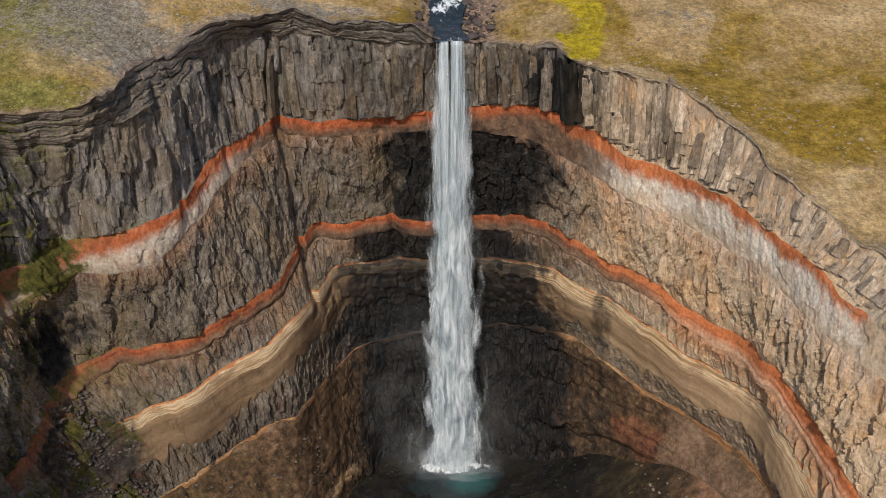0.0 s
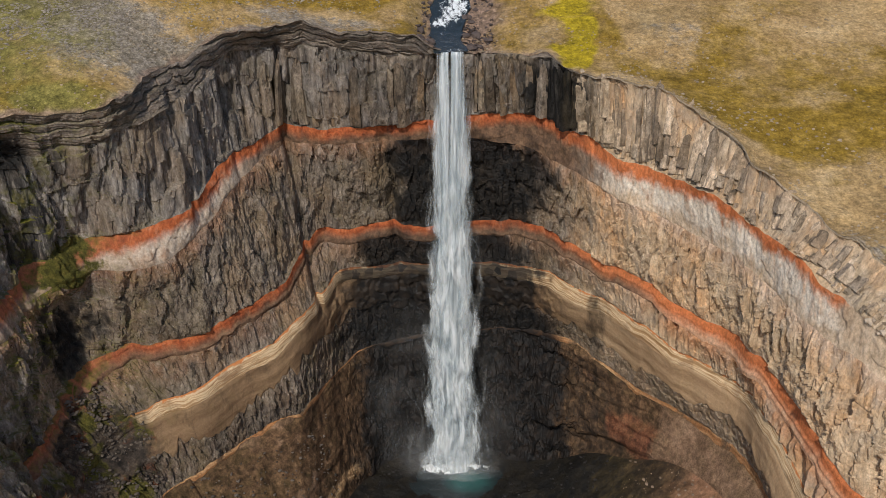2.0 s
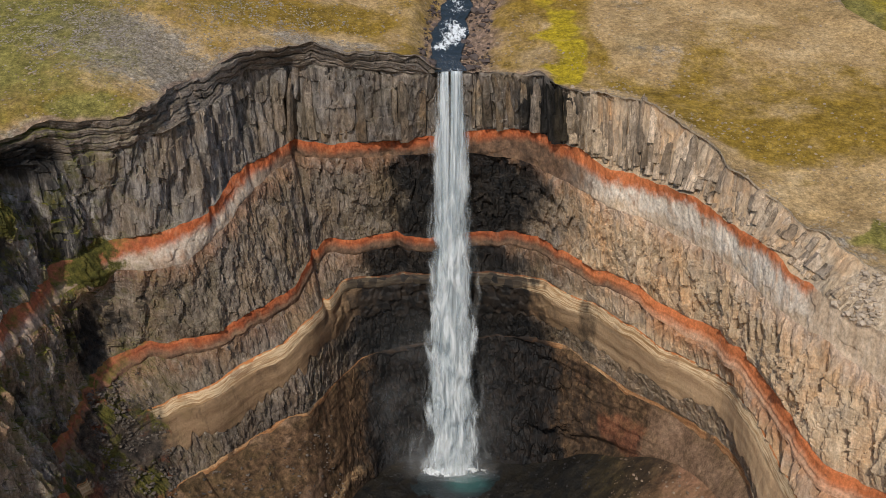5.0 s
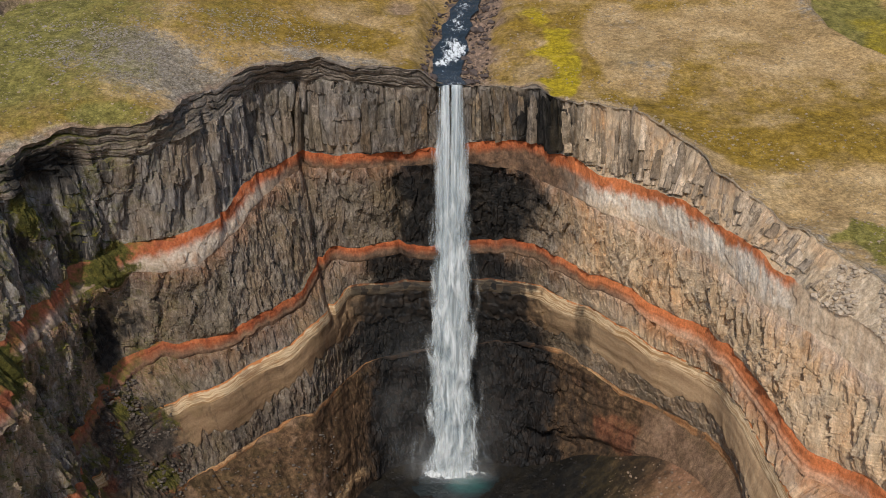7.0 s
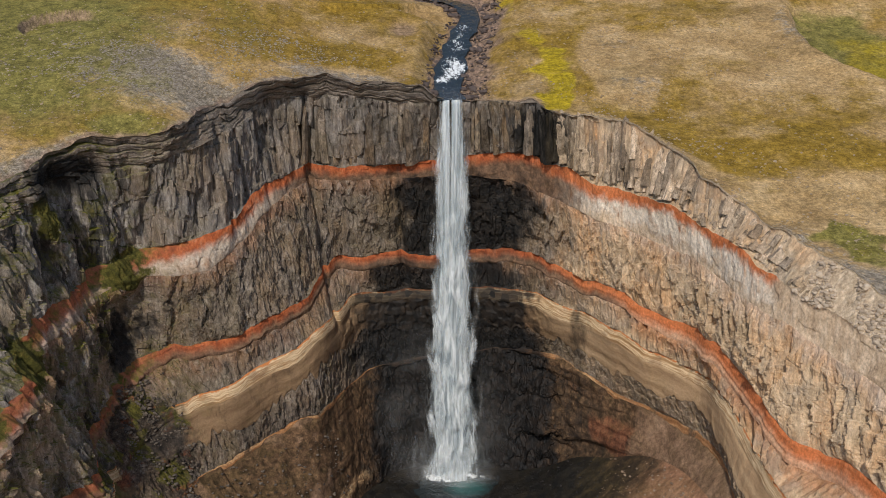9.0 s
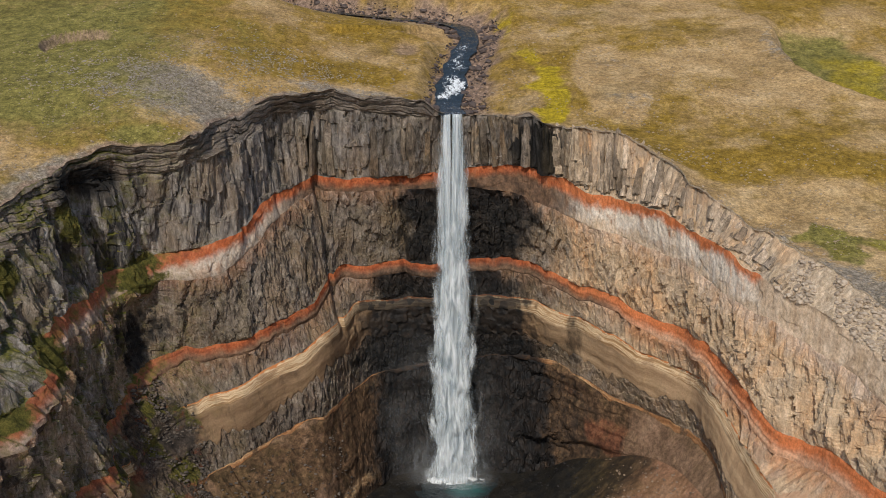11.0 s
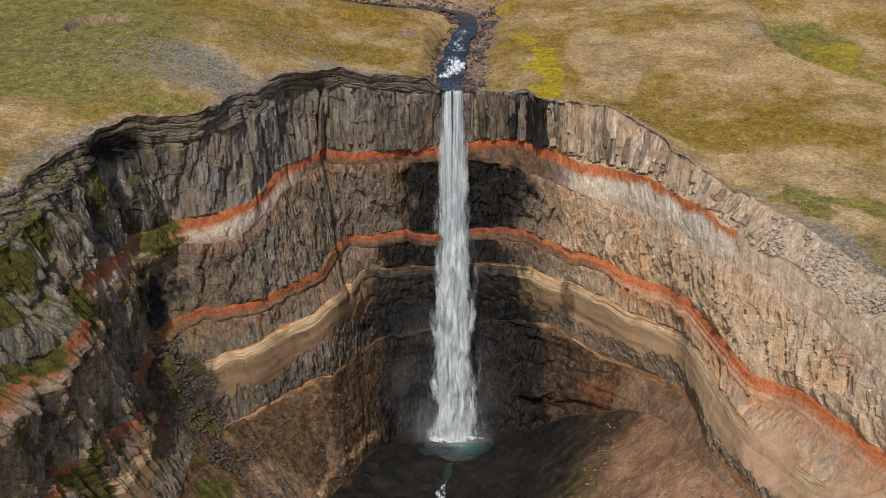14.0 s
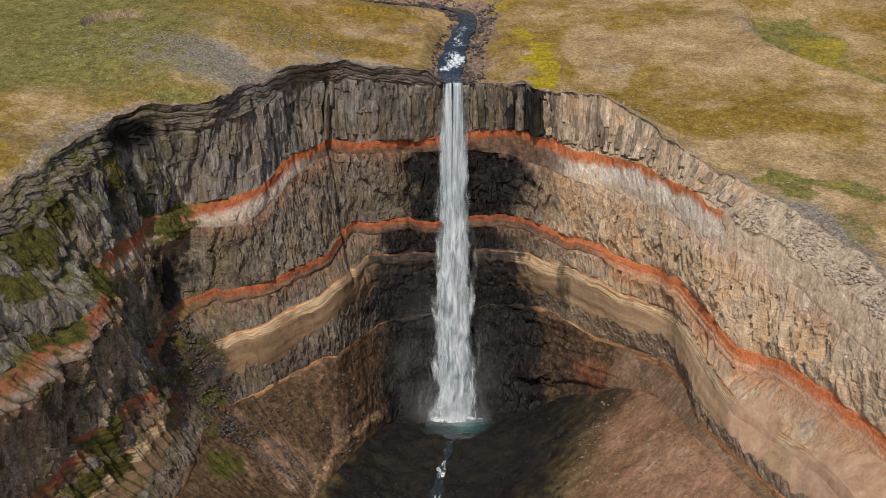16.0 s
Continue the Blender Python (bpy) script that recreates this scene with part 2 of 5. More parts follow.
def lava_cap():
    n = Nodes("layered_lava_cap")
    beds = n.noise(1.0, 6, 0.66, n.vec(n.op("MULTIPLY", n.attr("run"), 0.045), n.op("MULTIPLY", n.attr("bed"), 0.8), 0.0), dist=0.3)
    c = n.ramp(beds, [(0.3, (0.022, 0.02, 0.02)), (0.42, (0.1, 0.085, 0.075)), (0.56, (0.24, 0.2, 0.17)), (0.7, (0.33, 0.28, 0.235))])
    c = n.mix(n.span(n.noise(0.15), 0.45, 0.65), c, n.mix(0.5, c, (0.28, 0.22, 0.17)))
    c = n.mix(n.op("MULTIPLY", n.attr("warm"), 0.9), c, (0.46, 0.36, 0.25))
    c = n.grain(c, 0.65, 1.3, 1.6)
    c, r = dress(n, c, 0.9)
    return n.done(c, r, n.op("ADD", beds, n.noise(2.0, 6)), 0.9, 0.6)


def red_clay(name):
    n = Nodes(name)
    streak = n.noise(0.4, 7, 0.7, stretch=(1, 1, 0.45), dist=0.5)
    c = n.ramp(streak, [(0.28, (0.12, 0.042, 0.028)), (0.42, (0.3, 0.07, 0.025)), (0.56, (0.45, 0.122, 0.044)), (0.72, (0.48, 0.21, 0.12))])
    c = n.mix(n.op("MULTIPLY", n.attr("warm"), 0.75), c, n.mix(0.65, c, (0.82, 0.28, 0.105)))
    ragged = n.op("MULTIPLY", n.op("SUBTRACT", n.noise(0.14, 7, 0.66, stretch=(1, 1, 0.7)), 0.5), n.op("ADD", 3.0, n.op("MULTIPLY", n.attr("pale"), 7.0)))
    low = n.op("ADD", n.attr("bed"), ragged)
    ash = n.ramp(n.noise(0.3, 7, 0.68, stretch=(1, 1, 0.5), dist=0.4), [(0.3, (0.46, 0.24, 0.14)), (0.39, (0.64, 0.5, 0.385)), (0.5, (0.82, 0.735, 0.625)), (0.7, (0.72, 0.61, 0.49))])
    brown = n.ramp(n.noise(0.5, 6, 0.65), [(0.3, (0.06, 0.042, 0.03)), (0.55, (0.17, 0.105, 0.068)), (0.75, (0.29, 0.175, 0.105))])
    under = n.mix(n.attr("stain"), n.mix(n.attr("pale"), brown, ash), n.ramp(n.noise(0.35, 7, 0.68), [(0.3, (0.4, 0.19, 0.11)), (0.5, (0.6, 0.32, 0.19)), (0.7, (0.68, 0.43, 0.29))]))
    c = n.mix(n.span(low, n.op("SUBTRACT", n.attr("depth"), 1.5), n.op("ADD", n.attr("depth"), 1.5)), c, under)
    c = n.mix(n.span(n.noise(0.5, 6, 0.7), 0.58, 0.72), c, n.mix(0.6, c, (0.12, 0.08, 0.06)))
    c = n.mix(n.op("MULTIPLY", n.attr("moss"), 0.6), c, n.mix(n.noise(0.25, 6, 0.65), (0.1, 0.055, 0.04), (0.42, 0.2, 0.13)))
    rubble = n.ramp(n.noise(0.45, 7, 0.7, stretch=(1, 1, 0.4)), [(0.3, (0.34, 0.24, 0.16)), (0.47, (0.6, 0.45, 0.31)), (0.66, (0.74, 0.59, 0.44))])
    ebb = n.op("ADD", n.attr("frac"), n.op("MULTIPLY", n.op("SUBTRACT", n.noise(0.2, 7, 0.7, stretch=(1, 1, 0.6)), 0.5), 1.5))
    c = n.mix(n.op("MULTIPLY", n.span(ebb, 0.6, 1.0), n.attr("pale")), c, n.mix(n.attr("warm"), (0.2, 0.15, 0.11), rubble))
    c = n.mix(n.span(n.op("ADD", n.attr("fade"), n.op("MULTIPLY", n.op("SUBTRACT", n.noise(0.12, 6, 0.65), 0.5), 1.2)), 0.3, 0.7), c, n.mix(n.attr("warm"), n.mix(0.55, rubble, (0.17, 0.115, 0.09)), rubble))
    c = n.grain(c, 0.7, 1.26, 1.6, (1, 1, 0.8))
    c, r = dress(n, c, 0.95)
    return n.done(c, r, n.op("ADD", n.op("MULTIPLY", streak, 0.4), n.noise(1.5, 5)), 0.35, 0.4)


def bedded(name, stops, density, crust=0.0, fine=6, grit=1.0, lighter=True):
    n = Nodes(name)
    v = n.vec(n.op("MULTIPLY", n.attr("run"), 0.03), n.op("MULTIPLY", n.attr("bed"), density), 0.0)
    beds = n.noise(1.0, fine, 0.62, v, dist=0.15)
    c = n.ramp(beds, stops)
    c = n.mix(n.span(n.noise(0.2, 7, 0.66, stretch=(1, 1, 0.6)), 0.5, 0.68), c, n.mix(0.6, c, (0.22, 0.135, 0.08)))
    if not crust and lighter:
        drip = n.span(n.noise(0.4, 7, 0.7, stretch=(1, 1, 0.3), dist=0.5), 0.5, 0.64)
        c = n.mix(n.op("MULTIPLY", drip, 0.6), c, n.mix(0.7, c, (0.05, 0.036, 0.026)))
        c = n.mix(n.op("MULTIPLY", n.attr("warm"), 0.85), c, n.ramp(beds, [(0.3, (0.34, 0.218, 0.125)), (0.5, (0.47, 0.315, 0.185)), (0.7, (0.58, 0.41, 0.25))]))
    if crust:
        edge = n.op("ADD", n.attr("bed"), n.op("MULTIPLY", n.op("SUBTRACT", n.noise(0.5, 6, 0.7), 0.5), 2.4))
        c = n.mix(n.span(edge, crust, crust * 0.3), c, (0.5, 0.19, 0.07))
    if not lighter:
        c = n.mix(n.span(n.noise(0.16, 7, 0.7), 0.52, 0.66), c, n.mix(n.noise(0.9, 5), (0.05, 0.036, 0.025), (0.22, 0.14, 0.085)))
    c = n.grain(c, 0.6, 1.35, 2.2, (1, 1, 0.8), grit)
    c, r = dress(n, c, 0.95)
    return n.done(c, r, n.op("ADD", beds, n.noise(1.2, 5)), 0.4, 0.35)


M_CAP = lava_cap()
M_RED = red_clay("red_clay")
M_TAN = bedded("banded_tan_tuff", [(0.28, (0.24, 0.13, 0.06)), (0.4, (0.42, 0.27, 0.14)), (0.46, (0.74, 0.58, 0.38)), (0.51, (0.36, 0.21, 0.1)), (0.57, (0.7, 0.54, 0.35)), (0.68, (0.4, 0.25, 0.13))], 0.75, 0.5, 3.0, 0.3)
M_TUFF = bedded("brown_tuff", [(0.3, (0.1, 0.06, 0.034)), (0.45, (0.175, 0.11, 0.063)), (0.6, (0.255, 0.168, 0.098)), (0.75, (0.14, 0.085, 0.047))], 0.4, 0.0, 6, 0.4)


def basal():
    n = Nodes("brown_basal_rubble")
    rub = n.noise(0.4, 6, 0.66, dist=0.4)
    c = n.ramp(rub, [(0.28, (0.026, 0.017, 0.011)), (0.45, (0.075, 0.045, 0.026)), (0.6, (0.135, 0.08, 0.045)), (0.75, (0.21, 0.13, 0.078))])
    c = n.mix(n.span(n.op("ADD", n.attr("warm"), n.op("MULTIPLY", n.op("SUBTRACT", n.noise(0.1, 6, 0.65), 0.5), 2.0)), 0.5, 1.1), c, n.mix(0.7, c, n.ramp(n.noise(0.35, 6, 0.65), [(0.35, (0.07, 0.03, 0.02)), (0.55, (0.19, 0.068, 0.036)), (0.7, (0.24, 0.115, 0.068))])))
    dry = n.ramp(n.noise(0.12, 6, 0.65), [(0.35, (0.13, 0.08, 0.05)), (0.55, (0.225, 0.14, 0.09)), (0.7, (0.31, 0.205, 0.137))])
    c = n.mix(n.span(n.op("ADD", n.attr("stain"), n.op("MULTIPLY", n.op("SUBTRACT", n.noise(0.14, 7, 0.68), 0.5), 1.6)), 0.35, 0.65), c, dry)
    beds = n.ramp(n.noise(2.6, 4, 0.6, stretch=(0.12, 0.12, 1)), [(0.35, (0.17, 0.09, 0.045)), (0.5, (0.36, 0.22, 0.115)), (0.62, (0.5, 0.34, 0.19))])
    c = n.mix(n.op("MULTIPLY", n.attr("seam"), 0.85), c, beds)
    c = n.grain(c, 0.65, 1.32, 0.8)
    c = n.grain(c, 0.75, 1.25, 3.2)
    c, r = dress(n, c, 0.95)
    return n.done(c, r, n.op("ADD", rub, n.noise(1.4, 4)), 0.3, 0.4)


M_BASAL = basal()
M_OCHRE = bedded("ochre_seam", [(0.3, (0.2, 0.09, 0.04)), (0.5, (0.37, 0.18, 0.08)), (0.65, (0.52, 0.33, 0.175))], 0.9, 0.0, 6, 1.0, False)


def scree():
    n = Nodes("brown_scree")
    c = n.ramp(n.noise(0.1, 6, 0.65), [(0.35, (0.18, 0.1, 0.055)), (0.55, (0.3, 0.172, 0.098)), (0.7, (0.38, 0.235, 0.145))])
    c = n.mix(n.span(n.noise(0.06, 4), 0.5, 0.62), c, (0.33, 0.18, 0.11))
    c = n.mix(n.attr("olive"), c, n.mix(n.noise(0.4, 6, 0.7), (0.06, 0.045, 0.02), (0.17, 0.12, 0.05)))
    c = n.grain(c, 0.7, 1.28, 0.7)
    c = n.grain(c, 0.78, 1.22, 3.5)
    c, r = dress(n, c, 0.95)
    return n.done(c, r, n.op("ADD", n.cells(0.9), n.noise(2.0, 5)), 0.45, 0.4)


M_SCREE = scree()


def moor():
    n = Nodes("moss_and_gravel")
    soil = n.ramp(n.noise(0.1, 6, 0.65), [(0.32, (0.28, 0.18, 0.078)), (0.5, (0.405, 0.272, 0.127)), (0.68, (0.49, 0.35, 0.187))])
    stone = n.ramp(n.noise(0.6, 7, 0.75), [(0.3, (0.115, 0.093, 0.068)), (0.5, (0.25, 0.21, 0.163)), (0.7, (0.42, 0.365, 0.3))])
    moss = n.ramp(n.noise(0.25, 7, 0.7), [(0.3, (0.14, 0.088, 0.014)), (0.5, (0.24, 0.15, 0.022)), (0.7, (0.35, 0.228, 0.05))])
    green = n.ramp(n.noise(0.3, 7, 0.7), [(0.3, (0.085, 0.076, 0.02)), (0.5, (0.178, 0.156, 0.042)), (0.72, (0.3, 0.255, 0.08))])
    c = n.mix(n.span(n.op("ADD", n.attr("gravel"), n.op("MULTIPLY", n.op("SUBTRACT", n.noise(0.35, 7, 0.75), 0.5), 2.4)), 0.25, 0.85), soil, stone)
    patch = n.op("MULTIPLY", n.op("SUBTRACT", n.noise(0.2, 8, 0.7, stretch=(1, 0.8, 1)), 0.5), 1.25)
    c = n.mix(n.span(n.op("ADD", n.attr("moss"), patch), 0.2, 0.85), c, moss)
    c = n.mix(n.span(n.op("ADD", n.attr("green"), n.op("MULTIPLY", patch, 0.7)), 0.3, 0.9), c, green)
    c = n.mix(n.span(n.op("ADD", n.attr("yellow"), n.op("MULTIPLY", patch, 0.5)), 0.3, 0.8), c, n.ramp(n.noise(0.4, 7, 0.7), [(0.3, (0.19, 0.145, 0.012)), (0.5, (0.37, 0.27, 0.015)), (0.7, (0.46, 0.35, 0.025))]))
    rock = n.ramp(n.noise(0.7, 7, 0.72), [(0.3, (0.09, 0.06, 0.045)), (0.5, (0.24, 0.165, 0.12)), (0.72, (0.42, 0.29, 0.21))])
    c = n.mix(n.attr("bare"), c, rock)
    c = n.mix(n.span(n.noise(0.045, 6, 0.62, stretch=(0.6, 1.5, 1), dist=0.6), 0.5, 0.66), c, n.mix(0.28, c, (0.07, 0.055, 0.02)))
    c = n.grain(c, 0.84, 1.14, 0.45)
    c = n.grain(c, 0.72, 1.26, 0.9)
    c = n.grain(c, 0.74, 1.25, 2.4)
    return n.done(c, 0.95, n.op("ADD", n.noise(1.1, 5, 0.65), n.noise(0.3, 5)), 0.5, 0.55)


M_MOOR = moor()


def plain_stone(name, a, b, rough=0.9):
    n = Nodes(name)
    g = n.noise(1.4, 6, 0.7)
    info = n.t.nodes.new("ShaderNodeNewGeometry").outputs["Random Per Island"]
    c = n.mix(n.op("ADD", n.op("MULTIPLY", g, 0.7), n.op("SUBTRACT", n.op("MULTIPLY", info, 0.7), 0.2), True), a, b)
    return n.done(c, rough, n.noise(4.0, 6), 0.5, 0.15)


M_STONE = plain_stone("grey_stone", (0.19, 0.145, 0.095), (0.42, 0.335, 0.235))
M_RUBBLE = plain_stone("tan_rubble", (0.24, 0.19, 0.14), (0.6, 0.49, 0.38))
M_CHUTE = plain_stone("chute_stone", (0.02, 0.018, 0.016), (0.2, 0.165, 0.135))
M_GRAVEL = plain_stone("pale_gravel", (0.16, 0.135, 0.11), (0.38, 0.335, 0.285))
M_SCREE_STONE = plain_stone("scree_stone", (0.09, 0.065, 0.048), (0.42, 0.31, 0.225))
M_BLACKSTONE = plain_stone("black_wet_stone", (0.008, 0.0075, 0.008), (0.05, 0.046, 0.045), 0.5)
M_WETSTONE = plain_stone("wet_stone", (0.018, 0.015, 0.015), (0.12, 0.092, 0.082), 0.6)


def fall_water(name, solid, soft):
    """Falling water: white clumps and threads, torn open towards its edges."""
    n = Nodes(name)
    across, down, dense = n.attr("across"), n.attr("down"), n.attr("dense")
    thread = n.noise(1.0, 5, 0.6, n.vec(n.op("MULTIPLY", across, 3.4), n.op("MULTIPLY", down, 0.03), 0.0), dist=0.25)
    clump = n.noise(1.0, 4, 0.55, n.vec(n.op("MULTIPLY", across, 1.35), n.op("MULTIPLY", down, 0.085), 3.0), dist=0.9)
    lower = n.span(down, 15.0, 60.0)
    both = n.op("ADD", n.op("MULTIPLY", thread, n.op("SUBTRACT", 0.75, n.op("MULTIPLY", lower, 0.58))), n.op("MULTIPLY", clump, n.op("ADD", 0.25, n.op("MULTIPLY", lower, 0.58))))
    # The blue-grey stops paint shadows between the white clumps.
    c = n.ramp(both, [(0.34, (0.26, 0.32, 0.36)), (0.46, (0.45, 0.51, 0.545)), (0.6, (0.67, 0.715, 0.745))])
    n.put(n.bsdf.inputs["Alpha"], n.span(n.op("ADD", both, n.op("MULTIPLY", dense, 0.5)), solid, solid + soft))
    return n.done(c, 0.6, both, 0.45, 1.0, 0.2)


M_FALL = fall_water("white_falling_water", 0.56, 0.36)
M_VEIL = fall_water("thin_water_veil", 0.55, 0.7)


def stream_water():
    n = Nodes("stream_water")
    foam = n.op("ADD", n.attr("foam"), n.op("MULTIPLY", n.op("SUBTRACT", n.noise(0.9, 7, 0.72, stretch=(1, 0.4, 1), dist=0.8), 0.5), 2.4))
    white = n.span(foam, 0.5, 0.85)
    c = n.mix(white, n.mix(n.attr("teal"), (0.02, 0.028, 0.031), (0.026, 0.095, 0.092)), (0.82, 0.85, 0.87))
    return n.done(c, n.span(white, 0.0, 1.0, 0.12, 0.7), n.noise(1.6, 5, 0.6), 0.5, 0.3, 0.5)


M_STREAM = stream_water()


def spray():
    n = Nodes("fine_spray")
    puff = n.noise(0.06, 4, 0.5)
    n.put(n.bsdf.inputs["Alpha"], n.op("MULTIPLY", n.attr("dense"), n.span(puff, 0.25, 0.75), True))
    return n.done((0.8, 0.83, 0.86), 1.0, spec=0.0)


M_SPRAY = spray()

# ---- the amphitheatre: level lines (x, y, z), from the near left round the back to the near right ----
AX, AY = 0.0, 130.0                       # the axis round which the wall stands
RIM = [(-118, 108, 106), (-112, 132, 112), (-103, 152.7, 120), (-95, 173, 125.2), (-85, 179.5, 127.3), (-76, 182.5, 127), (-67, 184, 128.8),
       (-61, 207, 130.7), (-48.5, 218.8, 135), (-35, 225, 135.9), (-20.7, 222, 134.3), (-6, 223, 132), (-1.5, 225.6, 128.4), (3, 225.6, 127.8), (7.5, 224.8, 128.2),
       (14, 222.5, 127.6), (25, 217.8, 128.2), (31, 209, 126.5), (40.5, 196.5, 127), (49, 188.8, 125.7), (57.4, 180.2, 120.4), (62.6, 167, 115.8),
       (70, 157, 110.3), (74, 141, 107.8), (80, 127, 103.5), (86, 116, 99.5), (93, 93, 93), (101, 70, 88)]
CAP = [(-113, 108, 98), (-107, 132, 103), (-101, 150, 110), (-95, 170, 117), (-90, 181.5, 117.7), (-75.4, 186, 118.6), (-64, 191.4, 122.4),
       (-55.5, 212.7, 124.8), (-48.7, 226, 129.4), (-36, 228.6, 129.3), (-20, 225, 128.4), (-6, 225, 127), (3, 226.2, 126.9), (14, 222.3, 127.2), (25, 217.6, 127.8),
       (31, 208.8, 126), (40.3, 196.3, 126.4), (48.8, 188.6, 125), (57.2, 180, 119.8), (62.3, 166.8, 115.2), (69.6, 156.8, 109.7), (73.6, 141, 107), (79.5, 127, 102.6), (85.5, 116, 98.7), (92.4, 93, 92.2), (100.4, 70, 87)]
RED1 = [(-110, 82, 74), (-103, 106, 76), (-94, 130, 82.5), (-97, 140, 87), (-96.5, 156, 90), (-92.5, 175, 90.8), (-87.5, 182, 93), (-84, 190.5, 94.2), (-72, 191, 95.9), (-58.5, 195.3, 99.1), (-55.2, 207.4, 103.4), (-49.2, 218.6, 106.2), (-39.3, 230.5, 107.8), (-27, 228, 107.5),
        (-13.9, 230, 107.5), (-2.8, 231, 108.1), (9.6, 228, 110.9), (20.8, 224.6, 111.8), (33.9, 211, 110.4), (42.8, 198, 108.4), (50, 189.3, 108.4), (57, 177, 108), (63.4, 167.7, 105), (68.5, 153, 103), (74.5, 139, 99), (80, 128, 97), (86, 116, 94), (92, 93, 88), (99, 70, 82)]
RED1_LOW = [(-105, 82, 68), (-98, 106, 70), (-90.5, 128, 76), (-94, 140, 80), (-95, 156, 83.5), (-91.5, 174, 85), (-86, 181, 87), (-81, 188.5, 87.5), (-74.6, 187, 88.2), (-64, 191, 88.8), (-56, 200.5, 94), (-52.5, 208, 97.5), (-47.8, 218.6, 101), (-38.8, 230.3, 103.4), (-27, 228, 103.4),
            (-13.9, 230.3, 103.4), (-2.8, 231, 103.4), (9.6, 228, 104), (20.8, 225, 103), (33.9, 210.8, 100), (43.9, 195, 98.5), (51.5, 188, 97), (59.5, 175.5, 96), (64.5, 165, 94.5), (68.5, 151, 92.5), (73.5, 138, 91), (79, 128, 89), (85, 115, 86), (91, 93, 80), (97, 70, 74)]
RED2 = [(-112, 82, 38), (-98, 114, 47.5), (-89.5, 129, 51.5), (-88, 143, 52), (-91, 162, 56.5), (-87, 180, 61.5), (-77, 190.5, 66.4), (-70.6, 191.4, 66.8), (-57.4, 193.6, 68.2), (-51.6, 198, 71), (-42, 208.7, 72), (-36.9, 223, 76.3), (-32.3, 232.6, 78.6), (-25.3, 232, 77.6),
        (-15, 234, 78.6), (-4.6, 233, 77.5), (11.4, 230.5, 79.8), (23, 227, 80.9), (31, 217.5, 80.1), (39.3, 208, 77.8), (48, 196, 78), (55.4, 186, 75.8), (62.4, 176.6, 75.2), (66, 164.5, 76), (69.3, 156, 73.3), (71.9, 140.5, 70.6), (74.5, 132, 67.2), (80, 126, 66.4), (83, 116, 67.2), (93, 90, 63), (103, 66, 58)]
TAN = [(-104, 84, 30), (-96, 112, 38), (-85, 139, 42), (-86, 160, 46), (-80, 179, 50), (-69.1, 185.7, 53.6), (-60.4, 188.6, 55.4), (-53.5, 194.6, 58.1), (-44.5, 199.5, 60.6), (-37, 207.5, 64), (-32, 222, 64.6), (-28.4, 230.5, 66), (-15.4, 235, 65.4), (0, 232.5, 66.3),
       (14.6, 229, 67.8), (27.7, 222.6, 68), (33.1, 217, 66.9), (41, 208.4, 66.7), (48.5, 196, 66.2), (55.2, 187, 64), (65.5, 175, 63.4), (68, 158, 64), (70.2, 147.6, 59.8), (71.5, 134, 57), (72.8, 124.5, 55), (79, 112, 53), (84, 96, 52), (92, 66, 46)]
LOW = [(-95, 85, 16), (-84, 115, 21), (-76, 141, 27), (-75, 160, 32), (-66.5, 178.8, 33.4), (-58, 186, 35.6), (-50.3, 193.8, 37.6), (-39.5, 199, 40), (-32.9, 214, 39.4), (-24, 231, 40), (-12, 236, 41), (0, 236, 42), (13, 232.5, 45),
       (25, 228, 47.4), (35, 221, 47.7), (42.1, 210.6, 46.4), (50.9, 201, 44), (60, 188, 43.8), (67, 174, 45.5), (70, 158, 43.5), (68.5, 140, 41.8), (73, 122, 40.5), (78, 108, 39), (83, 94, 38), (90, 66, 33)]
FOOT = [(-60, 60, -4), (-55, 100, 1), (-48, 130, 5), (-45, 152, 7), (-40, 172, 7.5), (-31, 197, 7.5), (-24, 214, 6.5), (-14, 225, 6.2), (0, 228, 6.2), (12, 225, 6.6), (20, 219, 8.5), (30, 214.5, 12), (40, 206.5, 20), (47.5, 197, 25),
        (56, 187, 31), (62.5, 172, 35), (65, 156, 37), (65.8, 139, 38.4), (70.6, 121.5, 37.3), (77.5, 96, 34.5), (86, 66, 29)]


def level(points, tail_z, tail_in):
    """Radius and height round the axis as smooth functions of the angle; far outside the view both sides run out into the open valley."""
    ends = [((-205 + tail_in, -30), (165 - tail_in, -60)), ((-150 + tail_in * 0.5, -330), (130 - tail_in * 0.5, -330))]
    pts = [(ends[1][0][0], ends[1][0][1], tail_z * 0.25), (*ends[0][0], tail_z)] + points + [(*ends[0][1], tail_z), (ends[1][1][0], ends[1][1][1], tail_z * 0.25)]
    a = np.array(pts, float)
    th = np.degrees(np.arctan2(a[:, 0] - AX, a[:, 1] - AY))
    r = np.hypot(a[:, 0] - AX, a[:, 1] - AY)
    order = np.argsort(th)
    th, r, z = th[order], r[order], a[order, 2]
    th = np.concatenate(([th[-1] - 360], th, [th[0] + 360]))
    r, z = np.concatenate(([r[-1]], r, [r[0]])), np.concatenate(([z[-1]], z, [z[0]]))
    return th, r, z


